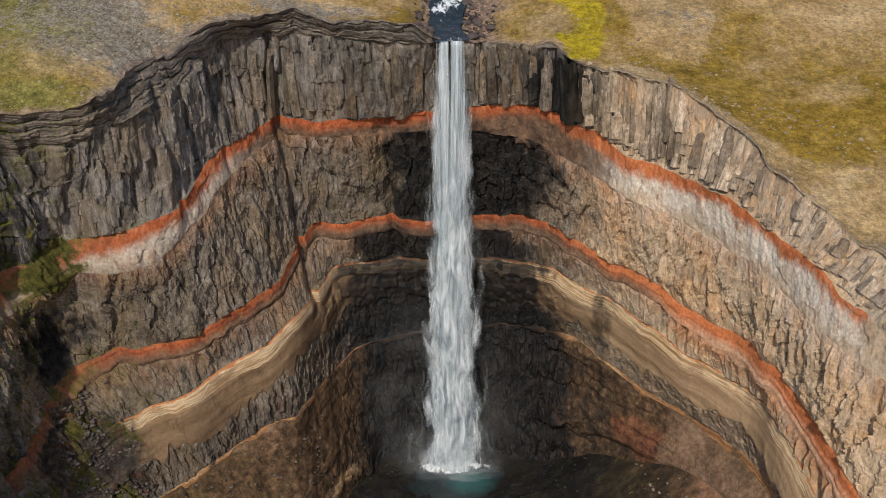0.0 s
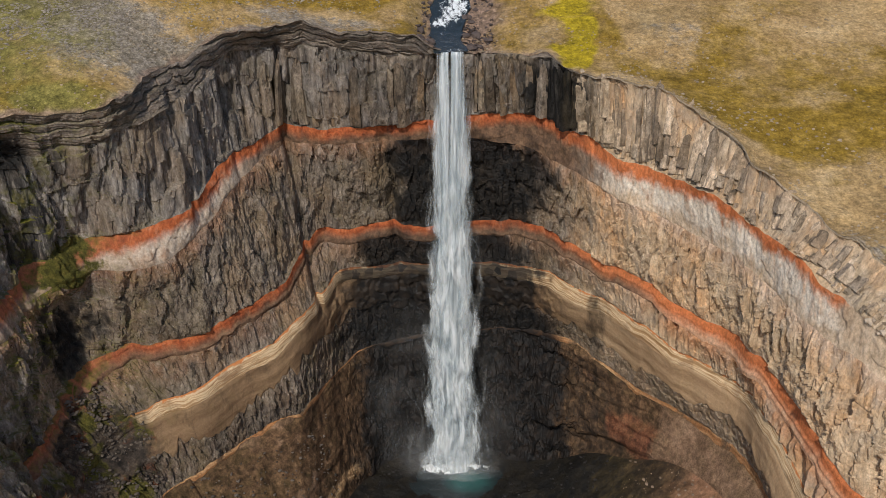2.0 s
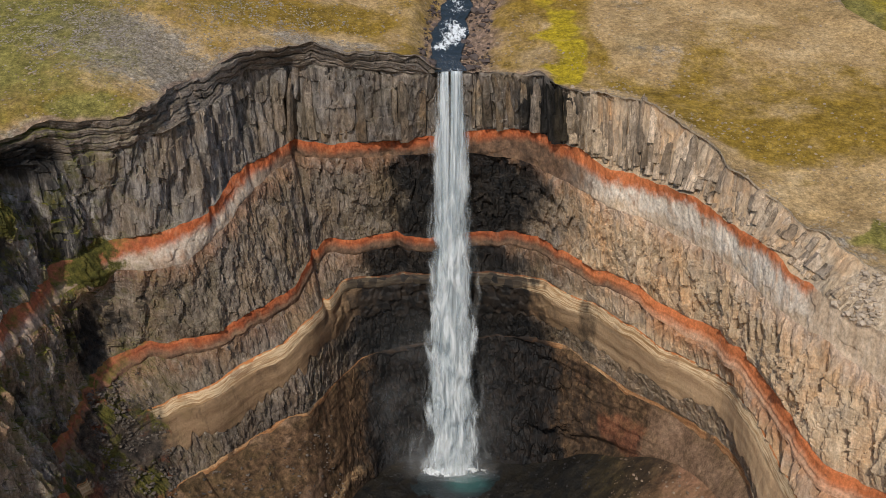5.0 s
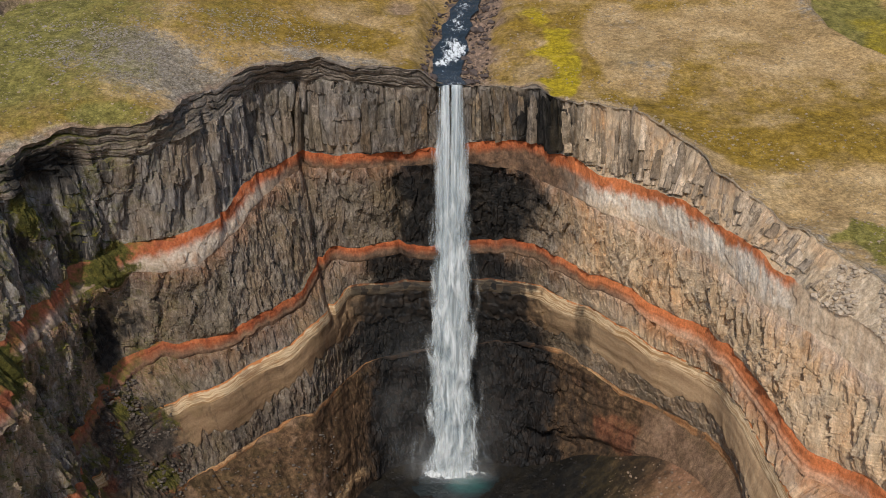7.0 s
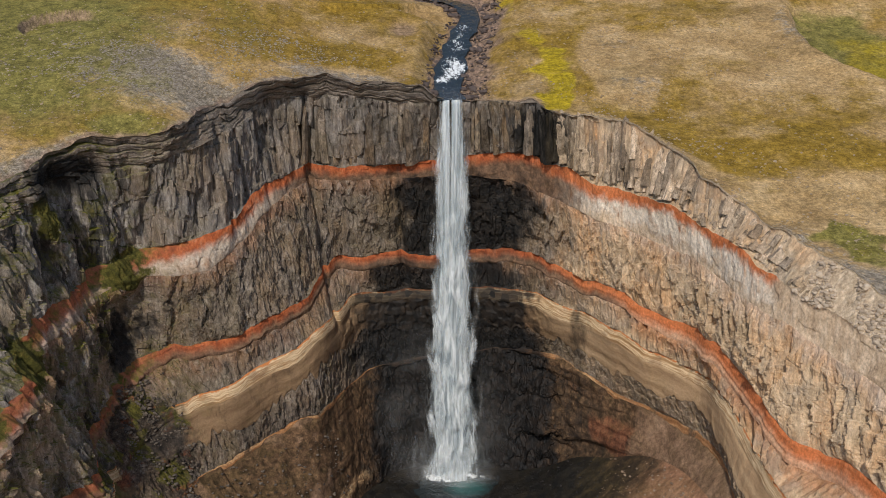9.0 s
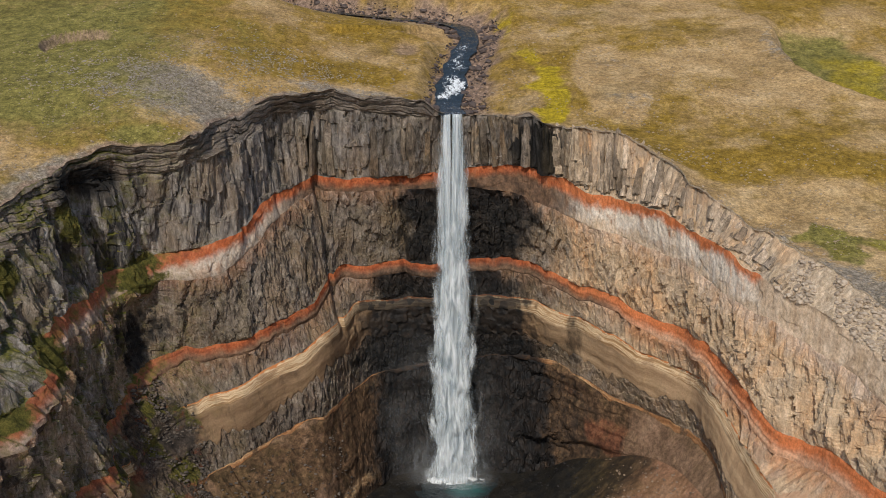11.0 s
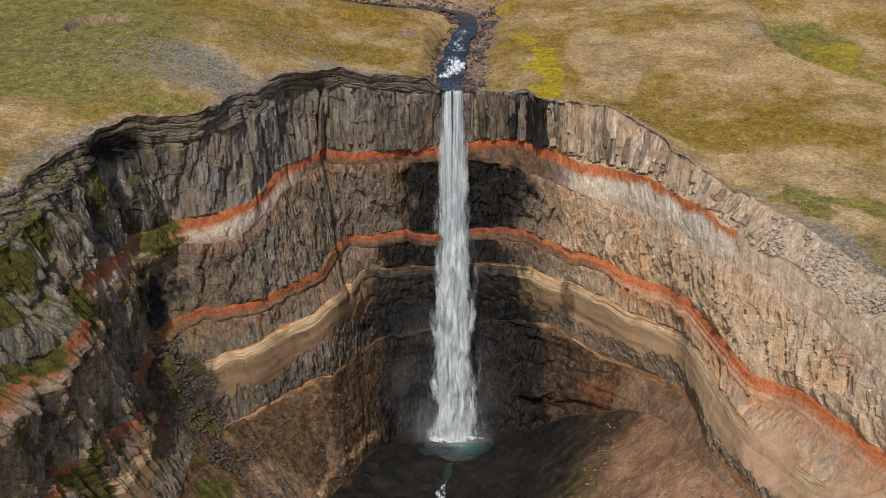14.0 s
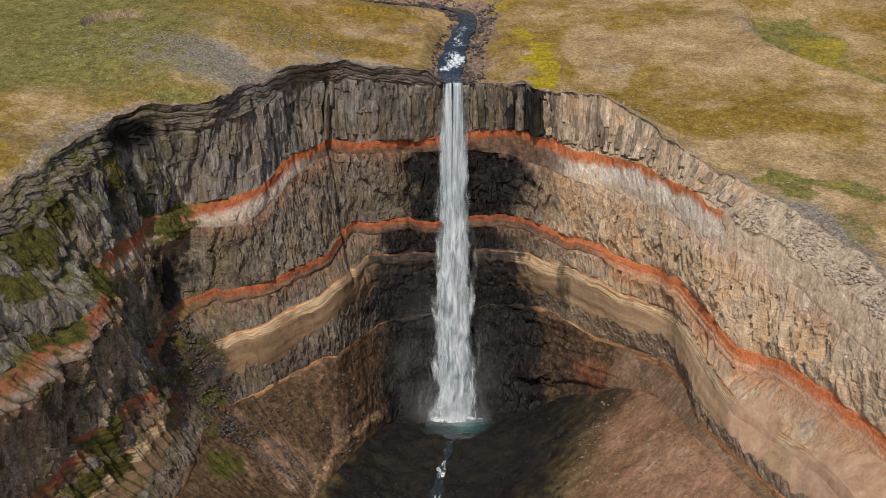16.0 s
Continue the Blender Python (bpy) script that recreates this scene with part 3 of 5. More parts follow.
def curve(th, v, x):
    h = np.diff(th)
    s = np.diff(v) / h
    m = np.concatenate(([s[0]], np.where(s[:-1] * s[1:] > 0, 2 * s[:-1] * s[1:] / np.where(s[:-1] + s[1:] == 0, 1, s[:-1] + s[1:]), 0), [s[-1]]))
    i = np.clip(np.searchsorted(th, x) - 1, 0, len(h) - 1)
    t = (x - th[i]) / h[i]
    return ((1 + 2 * t) * (1 - t) ** 2 * v[i] + t * (1 - t) ** 2 * h[i] * m[i] + t * t * (3 - 2 * t) * v[i + 1] + t * t * (t - 1) * h[i] * m[i + 1])


FINE = 1300
THETA = np.concatenate((np.linspace(-180, -122, 60, endpoint=False), np.linspace(-122, 122, FINE, endpoint=False), np.linspace(122, 180, 61)))
SIN, COS = np.sin(np.radians(THETA)), np.cos(np.radians(THETA))


def lay(points, tail_z, tail_in):
    th, r, z = level(points, tail_z, tail_in)
    return curve(th, r, THETA), curve(th, z, THETA)


L_RIM, L_CAP, L_RED1, L_RED1B = lay(RIM, 72, 0), lay(CAP, 70, 4), lay(RED1, 58, 10), lay(RED1_LOW, 54, 13)
L_RED2, L_TAN, L_LOW, L_FOOT = lay(RED2, 36, 22), lay(TAN, 26, 30), lay(LOW, 12, 42), lay(FOOT, -16, 75)
RUN = np.concatenate(([0], np.cumsum(np.hypot(np.diff(L_RED1[0] * SIN), np.diff(L_RED1[0] * COS)))))   # metres along the wall


def wobble(lv, amp, seed, ragged=1.3):
    n = amp * (fbm(RUN / 5.0, 0.0, octaves=4, seed=seed) + ragged * step(-64, -80, THETA) * fbm(RUN / 8.0, 3.0, octaves=4, seed=seed + 50))
    return lv[0] + 0.5 * n, lv[1] + n


def below(lv, dz, dr):
    return lv[0] + dr, lv[1] - dz


L_RED1, L_RED1B, L_RED2, L_TAN, L_LOW = wobble(L_RED1, 0.5, 11), wobble(L_RED1B, 0.4, 12), wobble(L_RED2, 0.45, 13), wobble(L_TAN, 0.25, 14), wobble(L_LOW, 0.4, 15)
L_RIM, L_CAP = wobble(L_RIM, 0.6, 16, 0.8), wobble(L_CAP, 0.5, 17, 0.8)
SET_BACK = 1.8 * step(20, 30, THETA) * step(118, 105, THETA) + 5.0 * step(70, 88, THETA) * step(118, 105, THETA)
L_RIM, L_CAP = (L_RIM[0] + SET_BACK, L_RIM[1]), (L_CAP[0] + SET_BACK * 0.9, L_CAP[1])
flush = step(20, 25, THETA) * step(120, 112, THETA)
L_CAP = (L_CAP[0] * (1 - flush) + (L_RIM[0] - 0.15) * flush, L_CAP[1] * (1 - flush) + (L_RIM[1] - 0.35) * flush)
L_RED1 = (L_RED1[0] - 0.8 * step(18, 26, THETA) * step(92, 80, THETA), L_RED1[1])
L_RED2B = below(L_RED2, 4.2 + 1.4 * step(40, 60, THETA), -0.8)
L_TANB = below(L_TAN, 3.9 + 0.8 * fbm(RUN / 30, 0, seed=18), -0.9)
mid = 0.5 + 0.12 * fbm(RUN / 20, 3, seed=19) + 0.1 * fbm(RUN / 4, 5, seed=29)
L_TUFFB = (L_TANB[0] * (1 - mid) + L_LOW[0] * mid - 1.5 * step(25, 45, THETA), L_TANB[1] * (1 - mid) + L_LOW[1] * mid)
L_LOWB = below(L_LOW, 0.25 + 1.3 * np.clip(0.4 + fbm(RUN / 8, 7.0, octaves=4, seed=20), 0, 1) + 0.7 * step(20, 40, THETA), -0.25)


def part(name, bm, material, parent=None, label=""):
    me = bpy.data.meshes.new(name)
    bm.to_mesh(me)
    bm.free()
    me.materials.append(material)
    ob = new(name, me)
    if parent:
        ob.parent = parent
    return tagged(ob, label)


def sheet(name, X, Y, Z, material, parent=None, label="", masks=None, smooth=True, flip=False):
    """A grid of points as one mesh, with masks for its material."""
    rows, cols = X.shape
    me = bpy.data.meshes.new(name)
    co = np.stack((X, Y, Z), -1).reshape(-1, 3).astype(np.float32)
    i = (np.arange(rows - 1)[:, None] * cols + np.arange(cols - 1)[None, :]).ravel()
    quads = np.stack((i, i + 1, i + cols + 1, i + cols), -1) if flip else np.stack((i, i + cols, i + cols + 1, i + 1), -1)
    me.vertices.add(len(co))
    me.vertices.foreach_set("co", co.ravel())
    me.loops.add(quads.size)
    me.loops.foreach_set("vertex_index", quads.ravel().astype(np.int32))
    me.polygons.add(len(quads))
    me.polygons.foreach_set("loop_start", np.arange(0, quads.size, 4, dtype=np.int32))
    me.polygons.foreach_set("use_smooth", np.full(len(quads), smooth))
    me.update(calc_edges=True)
    for key, v in (masks or {}).items():
        at = me.attributes.new(key, "FLOAT", "POINT")
        at.data.foreach_set("value", np.broadcast_to(v, X.shape).ravel().astype(np.float32))
    me.materials.append(material)
    ob = new(name, me)
    if parent:
        ob.parent = parent
    return tagged(ob, label)


# ---- relief of the strata: metres towards the axis, by run along the wall and height ----
def columns_relief(run, z, seed, width=3.3, depth=1.9):
    tier = np.floor(z / 7.5 + 0.8 * vnoise(run / 9.0, 0.0, seed=seed + 5))
    w = run / width + 0.5 * vnoise(run / 2.5, tier * 3.1, seed=seed) + 0.25 * vnoise(run / 5, z / 12, seed=seed + 1)
    cell = np.floor(w)
    f = w - cell
    size = hash01(cell, tier, cell * 0, seed + 2)
    face = 1 - np.abs(2 * f - 1) ** 3
    notch = (hash01(cell, tier, cell * 0, seed + 8) > 0.82) * -1.3
    return depth * (0.6 * size + 0.4 * face) + notch - 1.1 + 1.5 * fbm(run / 11, z / 30, seed=seed + 3) + 0.3 * fbm(run / 1.3, z / 3.4, octaves=3, seed=seed + 4, gain=0.6)


def rubble_relief(run, z, seed, amp=1.0):
    a = fbm(run / 3.2, z / 6.5, octaves=5, seed=seed, gain=0.65)
    ridged = 1 - np.abs(fbm(run / 2.6, z / 6, octaves=4, seed=seed + 6, gain=0.6))
    w, h = run / 3.2 + 0.4 * vnoise(run / 2, z / 2, seed=seed + 20), z / 5.0 + 0.8 * vnoise(run / 4, z / 9, seed=seed + 21)
    block = hash01(np.floor(w), np.floor(h), np.floor(w) * 0, seed + 22)
    return amp * (0.55 * a + 0.9 * ridged - 1.2 + 1.3 * block + 1.3 * fbm(run / 14, z / 24, octaves=2, seed=seed + 9))


def facet_relief(run, z, wide, tall, seed, depth, tilt):
    """Broken rock: uneven cells, each a flat face at its own depth and slant."""
    u, v = run / wide + 0.12 * fbm(run / 2.0, z / 2.0, octaves=2, seed=seed + 9), z / tall
    iu, iv = np.floor(u), np.floor(v)
    best, out = np.full(u.shape, 9.0), np.zeros(u.shape)
    for du in (-1, 0, 1):
        for dv in (-1, 0, 1):
            cu, cv = iu + du, iv + dv
            pu, pv = u - cu - 0.1 - 0.8 * hash01(cu, cv, 0 * cu, seed), v - cv - 0.1 - 0.8 * hash01(cu, cv, 0 * cu, seed + 1)
            d = pu * pu + pv * pv
            face = depth * (hash01(cu, cv, 0 * cu, seed + 2) - 0.5) + tilt * (1.6 * pu * (hash01(cu, cv, 0 * cu, seed + 3) - 0.5) + pv * (hash01(cu, cv, 0 * cu, seed + 4) - 0.35))
            out, best = np.where(d < best, face, out), np.minimum(d, best)
    return out


def slope_relief(x, y, z, seed, amp=1.0):
    """Ribs and lumps of a rubbly slope, by place."""
    return amp * (1.6 * fbm(x / 9, y / 9, z / 14, octaves=3, seed=seed) + 0.8 * fbm(x / 3.4, y / 3.4, z / 3.4, octaves=3, seed=seed + 5, gain=0.5) * (1 - 0.6 * step(-20, -34, x)))


def bed_relief(run, z, bed, seed, amp=0.5):
    steps = vnoise(bed * 1.3 + 0.3 * fbm(run / 15, z / 15, octaves=2, seed=seed), run / 60, seed=seed + 1)
    return amp * (0.6 * steps + 0.5 * fbm(run / 4, z / 3, octaves=4, seed=seed + 2)) + 0.25


def ledge_relief(run, bed, seed):
    """Stacked flows: each bed juts out or falls back as a whole, with undercut joints between them."""
    k = bed / 1.9 + 0.7 * vnoise(run / 22, 0.0, seed=seed) + 0.2 * vnoise(run / 3.5, 1.0, seed=seed + 1)
    layer, f = np.floor(k), k - np.floor(k)
    jut = hash01(layer, np.floor(run / 9 + 0.6 * vnoise(run / 4, layer * 3.7, seed=seed + 3)), 0 * layer, seed + 2)
    return 1.3 * (jut - 0.45) - 0.8 * step(0.8, 0.95, f) - 0.5 * step(0.12, 0.0, f) + 0.8 * fbm(run / 12, bed / 6, octaves=2, seed=seed + 4)


# clefts: angle, half width, depth in metres, lowest and highest height
CLEFTS = [(-21.5, 1.0, 3.0, 60, 131), (-63.5, 4.5, 4.0, 110, 125), (-40, 1.0, 1.8, 96, 126), (-30, 0.9, 1.6, 100, 128), (12, 0.8, 2.0, 112, 127), (-8, 1.2, 2.0, 66, 105)]
# spurs of the near left wall: line down the wall as (height, angle), half width in degrees, metres out, lowest and highest height
SPURS = [(((55, -66), (90, -69.5)), 4.6, 4.5, 52, 92),
         (((50, -76), (73, -82.5), (84, -90)), 5.0, 6.5, 44, 87),
         (((50, -95.3), (78, -97)), 1.6, 1.4, 50, 80),
         (((45, -101), (80, -104.5)), 5.0, 1.5, 42, 84),
         (((92, -75), (106, -79)), 2.6, 2.6, 90, 108),
         (((92, -86.5), (106, -90)), 3.0, 2.6, 88, 106),
         (((86, -96.5), (102, -99)), 4.0, 3.0, 84, 102),
         (((34, -78), (46, -80)), 7.5, 3.5, 30, 48)]
# gullies between them, in the same terms, cut inwards
GULLIES = [(((86, -61.5), (100, -61.3), (114, -65.5)), 1.9, -6.0, 88, 117),
           (((60, -59.5), (84, -57)), 3.3, -6.5, 63, 83),
           (((54, -73), (71, -76.6), (86, -79)), 1.5, -6.0, 52, 76),
           (((58, -94.3), (80, -93.6)), 1.3, -5.0, 55, 74),
           (((48, -96.7), (58, -98), (72, -100)), 1.3, -5.5, 47, 73),
           (((91, -73.2), (102, -70.8)), 1.1, -3.5, 90, 104),
           (((88, -91.5), (98, -82.5)), 1.2, -4.0, 86, 100)]
# turf on the ledges: angle, height, half widths in degrees and metres
TURF = [(-82.5, 83, 5.5, 6.5), (-56.8, 90, 4.2, 5), (-57.5, 88, 2.5, 3.5), (-98, 77, 4.0, 3.6), (-93.5, 46, 3.2, 5), (-93, 38, 3.5, 4), (-71, 24, 6.5, 5), (-75, 51.5, 2.4, 2.4), (-95, 64, 0.9, 7), (-68.5, 112, 2.2, 7), (-84, 103, 3.5, 4), (-91, 98, 5.0, 6), (-100, 93, 7.0, 5), (-99, 38, 4.0, 4)]


def spur_field(angle, z):
    out = 0.0 * z
    for k, (line, wide, far, lo, hi) in enumerate(SPURS + GULLIES):
        zs, ths = zip(*line)
        d = (angle + 0.8 * fbm(z / 7, angle / 8, octaves=3, seed=330 + k) - np.interp(z, zs, ths)) / wide
        shape = np.exp(-d * d) if far < 0 else np.clip(1.15 - np.abs(d), 0, 1) ** 0.8
        out = out + (0.75 * far if far < 0 else 0.45 * far) * shape * step(lo - 4, lo + 4, z) * step(hi + 4, hi - 4, z)
    return out


cliff = tagged(new("cliff_wall"), "layered basalt cliff amphitheatre with red clay and tan tuff bands", "cliff", kind="structure")


def stratum(name, top, low, rows, material, relief, label, seed, depth=None, bulge=0.0, ash=0.0, stain=0.0, smooth=True):
    v = np.linspace(0, 1, rows)[:, None]
    R = top[0] * (1 - v) + low[0] * v
    Z = top[1] * (1 - v) + low[1] * v
    run = np.broadcast_to(RUN, R.shape)
    bed = (top[1] - low[1]) * v
    thick = np.maximum(top[1] - low[1], 0.5)
    soft_top = (2.4 if name == "middle_basalt" else 0.8) + (2.0 * step(22, 36, THETA) if name == "middle_basalt" else 0.0)
    env = np.clip(np.minimum(v * thick / soft_top, (1 - v) * thick / (0.8 + (3.2 * step(24, 40, THETA) if name == "middle_basalt" else 0.0))), 0, 1) ** 0.6
    x0, y0 = AX + R * SIN, AY + R * COS
    near_left = step(-78, -88, x0) * step(45, 70, y0)
    gorge = blob(x0, y0, -98, 166, 9, 15)
    if name == "basal_slope":
        ledge = 26.8 + 1.0 * vnoise(run / 9, 0.0, seed=91) + 0.28 * (x0 - 45)
        shelf = step(22, 32, x0) * step(60, 50, x0) * step(172, 184, y0)
        terrace = fbm(Z / 2.6 + 0.5 * vnoise(run / 12, Z / 20, seed=92), run / 40, octaves=3, seed=93)
        d = slope_relief(x0, y0, Z, seed) * (1 - 0.6 * step(46, 58, x0)) * (1 - 0.6 * step(-26, -40, x0)) + shelf * (1.2 * terrace + 1.8 * step(ledge - 0.5, ledge + 1.5, Z) * step(ledge + 10, ledge + 3, Z) - 2.4 * step(ledge - 6, ledge - 3, Z) * step(ledge + 0.5, ledge - 1.5, Z))
        d = d + 0.4 * terrace * step(-20, -32, x0) + step(-32, -22, x0) * step(44, 36, x0) * (facet_relief(run, Z, 2.2, 3.2, 96, 1.6, 1.3) + 0.5 * facet_relief(run, Z, 0.9, 1.4, 97, 0.9, 0.8))
    else:
        d = relief(run, Z, bed)
    slant = run + 0.35 * (Z - 80)
    ribs = near_left * (0.7 * fbm(slant / 9, Z / 12, octaves=4, seed=76, gain=0.55) + 0.8 * fbm(slant / 6, Z / 45, octaves=3, seed=77) + 2.4 * (0.45 - np.abs(fbm(slant / 3.6, Z / 60, octaves=3, seed=79))))
    ribs = ribs + spur_field(np.broadcast_to(THETA, Z.shape), Z) * step(-49, -55, THETA)
    for th, width, deep, zlo, zhi in CLEFTS:
        lean = 0.06 * (Z - 95) + 0.8 * vnoise(Z / 6, 0.0, seed=int(100 + th))
        ribs = ribs - deep * np.exp(-((run - np.interp(th, THETA, RUN) + lean) / width) ** 2) * step(zlo - 3, zlo + 3, Z) * step(zhi + 2, zhi - 2, Z)
    R = R - ribs * step(122, 110, np.abs(THETA)) * step(0.5, 7.0, L_RIM[1] - Z)
    d = np.where(np.abs(THETA) > 118, d * step(150, 118, np.abs(THETA)), d)
    d = d * (1 - 0.5 * step(30, 45, x0))
    if name == "middle_basalt":
        d = d + step(30, 45, x0) * (facet_relief(run, Z, 2.4, 9.0, 88, 1.6, 1.8) + 0.8 * facet_relief(run, Z, 1.2, 3.5, 98, 1.0, 1.0) + 0.8)
        bw, bh = run / 3.4 + 0.3 * vnoise(run / 5, Z / 5, seed=171), Z / 3.0 + 0.6 * hash01(np.floor(run / 3.4), 0 * Z, 0 * Z, 172)
        d = d + step(34, 28, x0) * step(2, 8, x0) * 2.2 * (hash01(np.floor(bw), np.floor(bh), 0 * Z, 173) - 0.5)
    if name == "thin_basalt":
        d = d * (1 - 0.75 * step(88, 100, THETA)) + step(36, 52, x0) * step(102, 92, THETA) * 1.1 * (1 - 2 * np.abs(fbm(run / 3.0, Z / 18, octaves=3, seed=174, gain=0.5)))
    if name == "upper_basalt":
        d = d - 0.6 * step(26, 36, x0) * step(84, 76, THETA)
    R = R - env * (d + bulge * np.sin(np.pi * v))
    Z = Z + env * 0.3 * fbm(run / 2.5, Z / 2.5, octaves=2, seed=seed + 40)
    X, Y = AX + R * SIN, AY + R * COS
    wig = 3.5 * fbm(X / 5, Z / 8, octaves=4, seed=61, gain=0.6)
    beside = np.maximum(step(31, 20, X + wig) * step(2, 8, X), step(-19, -9, X + wig) * step(2, -4, X)) * step(196, 216, Y)
    patch = step(129, 123, Z) * step(17, 24, X + 0.5 * wig) * step(37, 31, X + 0.5 * wig) * step(109, 113, Z)
    wet_shade = beside * step(109, 103, Z + wig) * step(73, 80, Z + 0 * X)
    wet_shade = np.maximum(wet_shade, 0.8 * beside * step(78, 72, Z))
    # Deep alcove: wet black rock, with the shadow of the undercut painted in too.
    wet_shade = np.maximum(wet_shade, step(66, 58, Z + 0.6 * wig) * step(196, 212, Y + wig) * step(35, 15, np.abs(X - 2) + wig))
    wet_shade = np.maximum(wet_shade, step(34, 26, Z) * step(186, 200, Y) * step(38, 26, X + wig) * step(-36, -16, X + 0.8 * wig))
    wet_shade = np.maximum(wet_shade, step(80, 75, Z) * step(-33, -15, X + 0.9 * wig) * step(31, 17, X + wig - 0.4 * (66 - Z)) * step(208, 220, Y))
    wet_shade = np.maximum(wet_shade, 0.6 * np.exp(-((X - 40 + 0.5 * wig) / 2.6) ** 2) * step(46, 52, Z) * step(70, 66, Z) * step(195, 203, Y))
    # Right flank of the alcove: little damp, mostly its shadow put into the colour.
    wet_shade = np.maximum(wet_shade, 0.5 * step(58, 42, X + 1.5 * wig) * step(10, 20, X) * step(49, 44, Z + 0.4 * wig) * step(180, 192, Y))
    # Left gullies: the shade in their depths is painted dark through this mask.
    wet_shade = np.maximum(wet_shade, 0.5 * blob(X + 0.8 * wig, Y, -77, 180, 8, 10) * step(58, 50, Z + 0.5 * wig))
    wet_shade = np.maximum(wet_shade, 0.85 * blob(THETA + 0.5 * wig, Z + wig, -57.5, 72, 4.0, 9))
    wet_shade = np.maximum(wet_shade, 0.5 * step(-2.2, -4.5, ribs) * near_left * step(95, 85, Z))
    # Shadowed alcove under the left rim, darkened in the colour.
    wet_shade = np.maximum(wet_shade, 0.85 * blob(X, Z, -93, 118.5, 8, 6) * step(160, 167, Y))
    wet_shade = np.clip(np.maximum(wet_shade, 0.9 * patch), 0, 1) * (0.45 if "red" in name else 1.0)
    if name in ("tuff_slope", "lower_basalt"):
        wet_shade = np.maximum(wet_shade, 1.25 * step(-34, -19, X + 0.7 * wig) * step(34, 20, X + wig) * step(208, 220, Y))
    if name == "tan_band":
        wet_shade = np.maximum(wet_shade, 0.9 * step(-34, -27, X + 0.3 * wig) * step(33, 22, X + wig) * step(210, 222, Y))
        wet_shade = wet_shade * np.where(v < 0.14, 0.72, 0.97)
    moss = np.clip(near_left * 0.6 + 0.6 * gorge * step(98, 106, Z) + 0.35 * step(-60, -80, X) * step(165, 190, Y) + 0.1, 0, 1) * (1 - wet_shade)
    # Tan rock of the right wall, painted brighter still for its sunlit face.
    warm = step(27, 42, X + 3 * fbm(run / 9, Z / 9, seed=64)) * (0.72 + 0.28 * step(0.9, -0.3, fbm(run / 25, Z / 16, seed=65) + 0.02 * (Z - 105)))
    pale = np.clip(step(31, 44, X + 0.4 * wig) + 0.6 * step(-42, -56, X) * step(60, 100, Y), 0, 1) * ash
    if name == "thin_basalt":
        warm = 0.92 * warm
    if name == "lower_basalt":
        warm = 0.3 * warm
    if name == "middle_basalt":
        warm = warm + 0.26 * near_left * step(-0.3, 0.5, fbm(run / 9, Z / 16, octaves=3, seed=67))
    if name == "basal_slope":
        warm, pale = 1.3 * blob(X + 0.5 * wig, Z, 53.5, 31, 12, 7) + 0.5 * blob(X, Z, 38, 42, 12, 4), step(-10, -30, X)
        stain = step(46, 54, X + 0.4 * wig) * step(198, 186, Y + 0.6 * wig) + 0.62 * step(-26, -40, X) * step(140, 165, Y) * step(-0.5, 0.4, fbm(X / 14, Y / 14, Z / 14, octaves=3, seed=94))
    fleck = 2.5 * fbm(run / 5, Z / 5, octaves=4, seed=66)
    debris = np.clip(1.4 * blob(THETA + 0.6 * fleck, Z + fleck, -62.5, 44, 8.0, 15), 0, 1) * step(60, 54, Z)
    grass = 0.0 * Z
    for a0, z0, wa, wz in TURF:
        grass = grass + blob(THETA + 0.5 * fleck, Z + fleck, a0, z0, wa, wz)
    slip = np.clip(1.3 * blob(THETA + 0.6 * fleck, Z, 98.5, 49, 5.5, 9) + 1.2 * blob(THETA + 0.6 * fleck, Z + 0.5 * fleck, 117, 46, 9, 12), 0, 1) if name in ("thin_basalt", "tan_band", "tuff_slope") else 0.0
    strip_z = np.interp(THETA, [-62, -48, -33, -20, -12], [6, 9.6, 12.8, 12.3, 9.5])
    seam = step(1.6, 0.8, np.abs(Z - strip_z + 0.4 * fleck)) * step(-62, -54, THETA) * step(-12, -19, THETA) if name == "basal_slope" else 0.0
    masks = dict(run=run, bed=bed, wet_shade=wet_shade, moss=moss, warm=warm, pale=pale, depth=(thick if depth is None else depth), frac=v, stain=stain, fade=(step(72, 88, THETA) if name == "upper_red_band" else step(78, 92, THETA) if name == "upper_basalt" else 0.0) + near_left * 0.08, debris=debris, grass=np.clip(grass, 0, 1), seam=seam, slip=slip)
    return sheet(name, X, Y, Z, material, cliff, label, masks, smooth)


stratum("lava_cap", L_RIM, L_CAP, 44, M_CAP, lambda s, z, b: (ledge_relief(s, b, 101) + facet_relief(s, z, 3.6, 1.5, 105, 0.8, 0.6)) * step(30, 0, THETA) - 0.3, "dark layered lava flow cap", 1, smooth=False)
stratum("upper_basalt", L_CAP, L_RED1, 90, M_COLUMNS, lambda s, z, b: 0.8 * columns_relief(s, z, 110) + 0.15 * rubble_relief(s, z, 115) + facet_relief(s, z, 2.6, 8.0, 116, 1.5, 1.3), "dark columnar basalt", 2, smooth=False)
stratum("upper_red_band", L_RED1, L_RED1B, 40, M_RED, lambda s, z, b: rubble_relief(s, z, 120, 0.4) + 0.1, "rust red clay band fading to white ash", 3,
        depth=np.interp(THETA, [-70, -35, -24, 15, 24, 30, 50, 75, 95], [3.6, 3.4, 2.3, 2.6, 4.0, 3.2, 2.8, 2.3, 0.5]), ash=1.0)
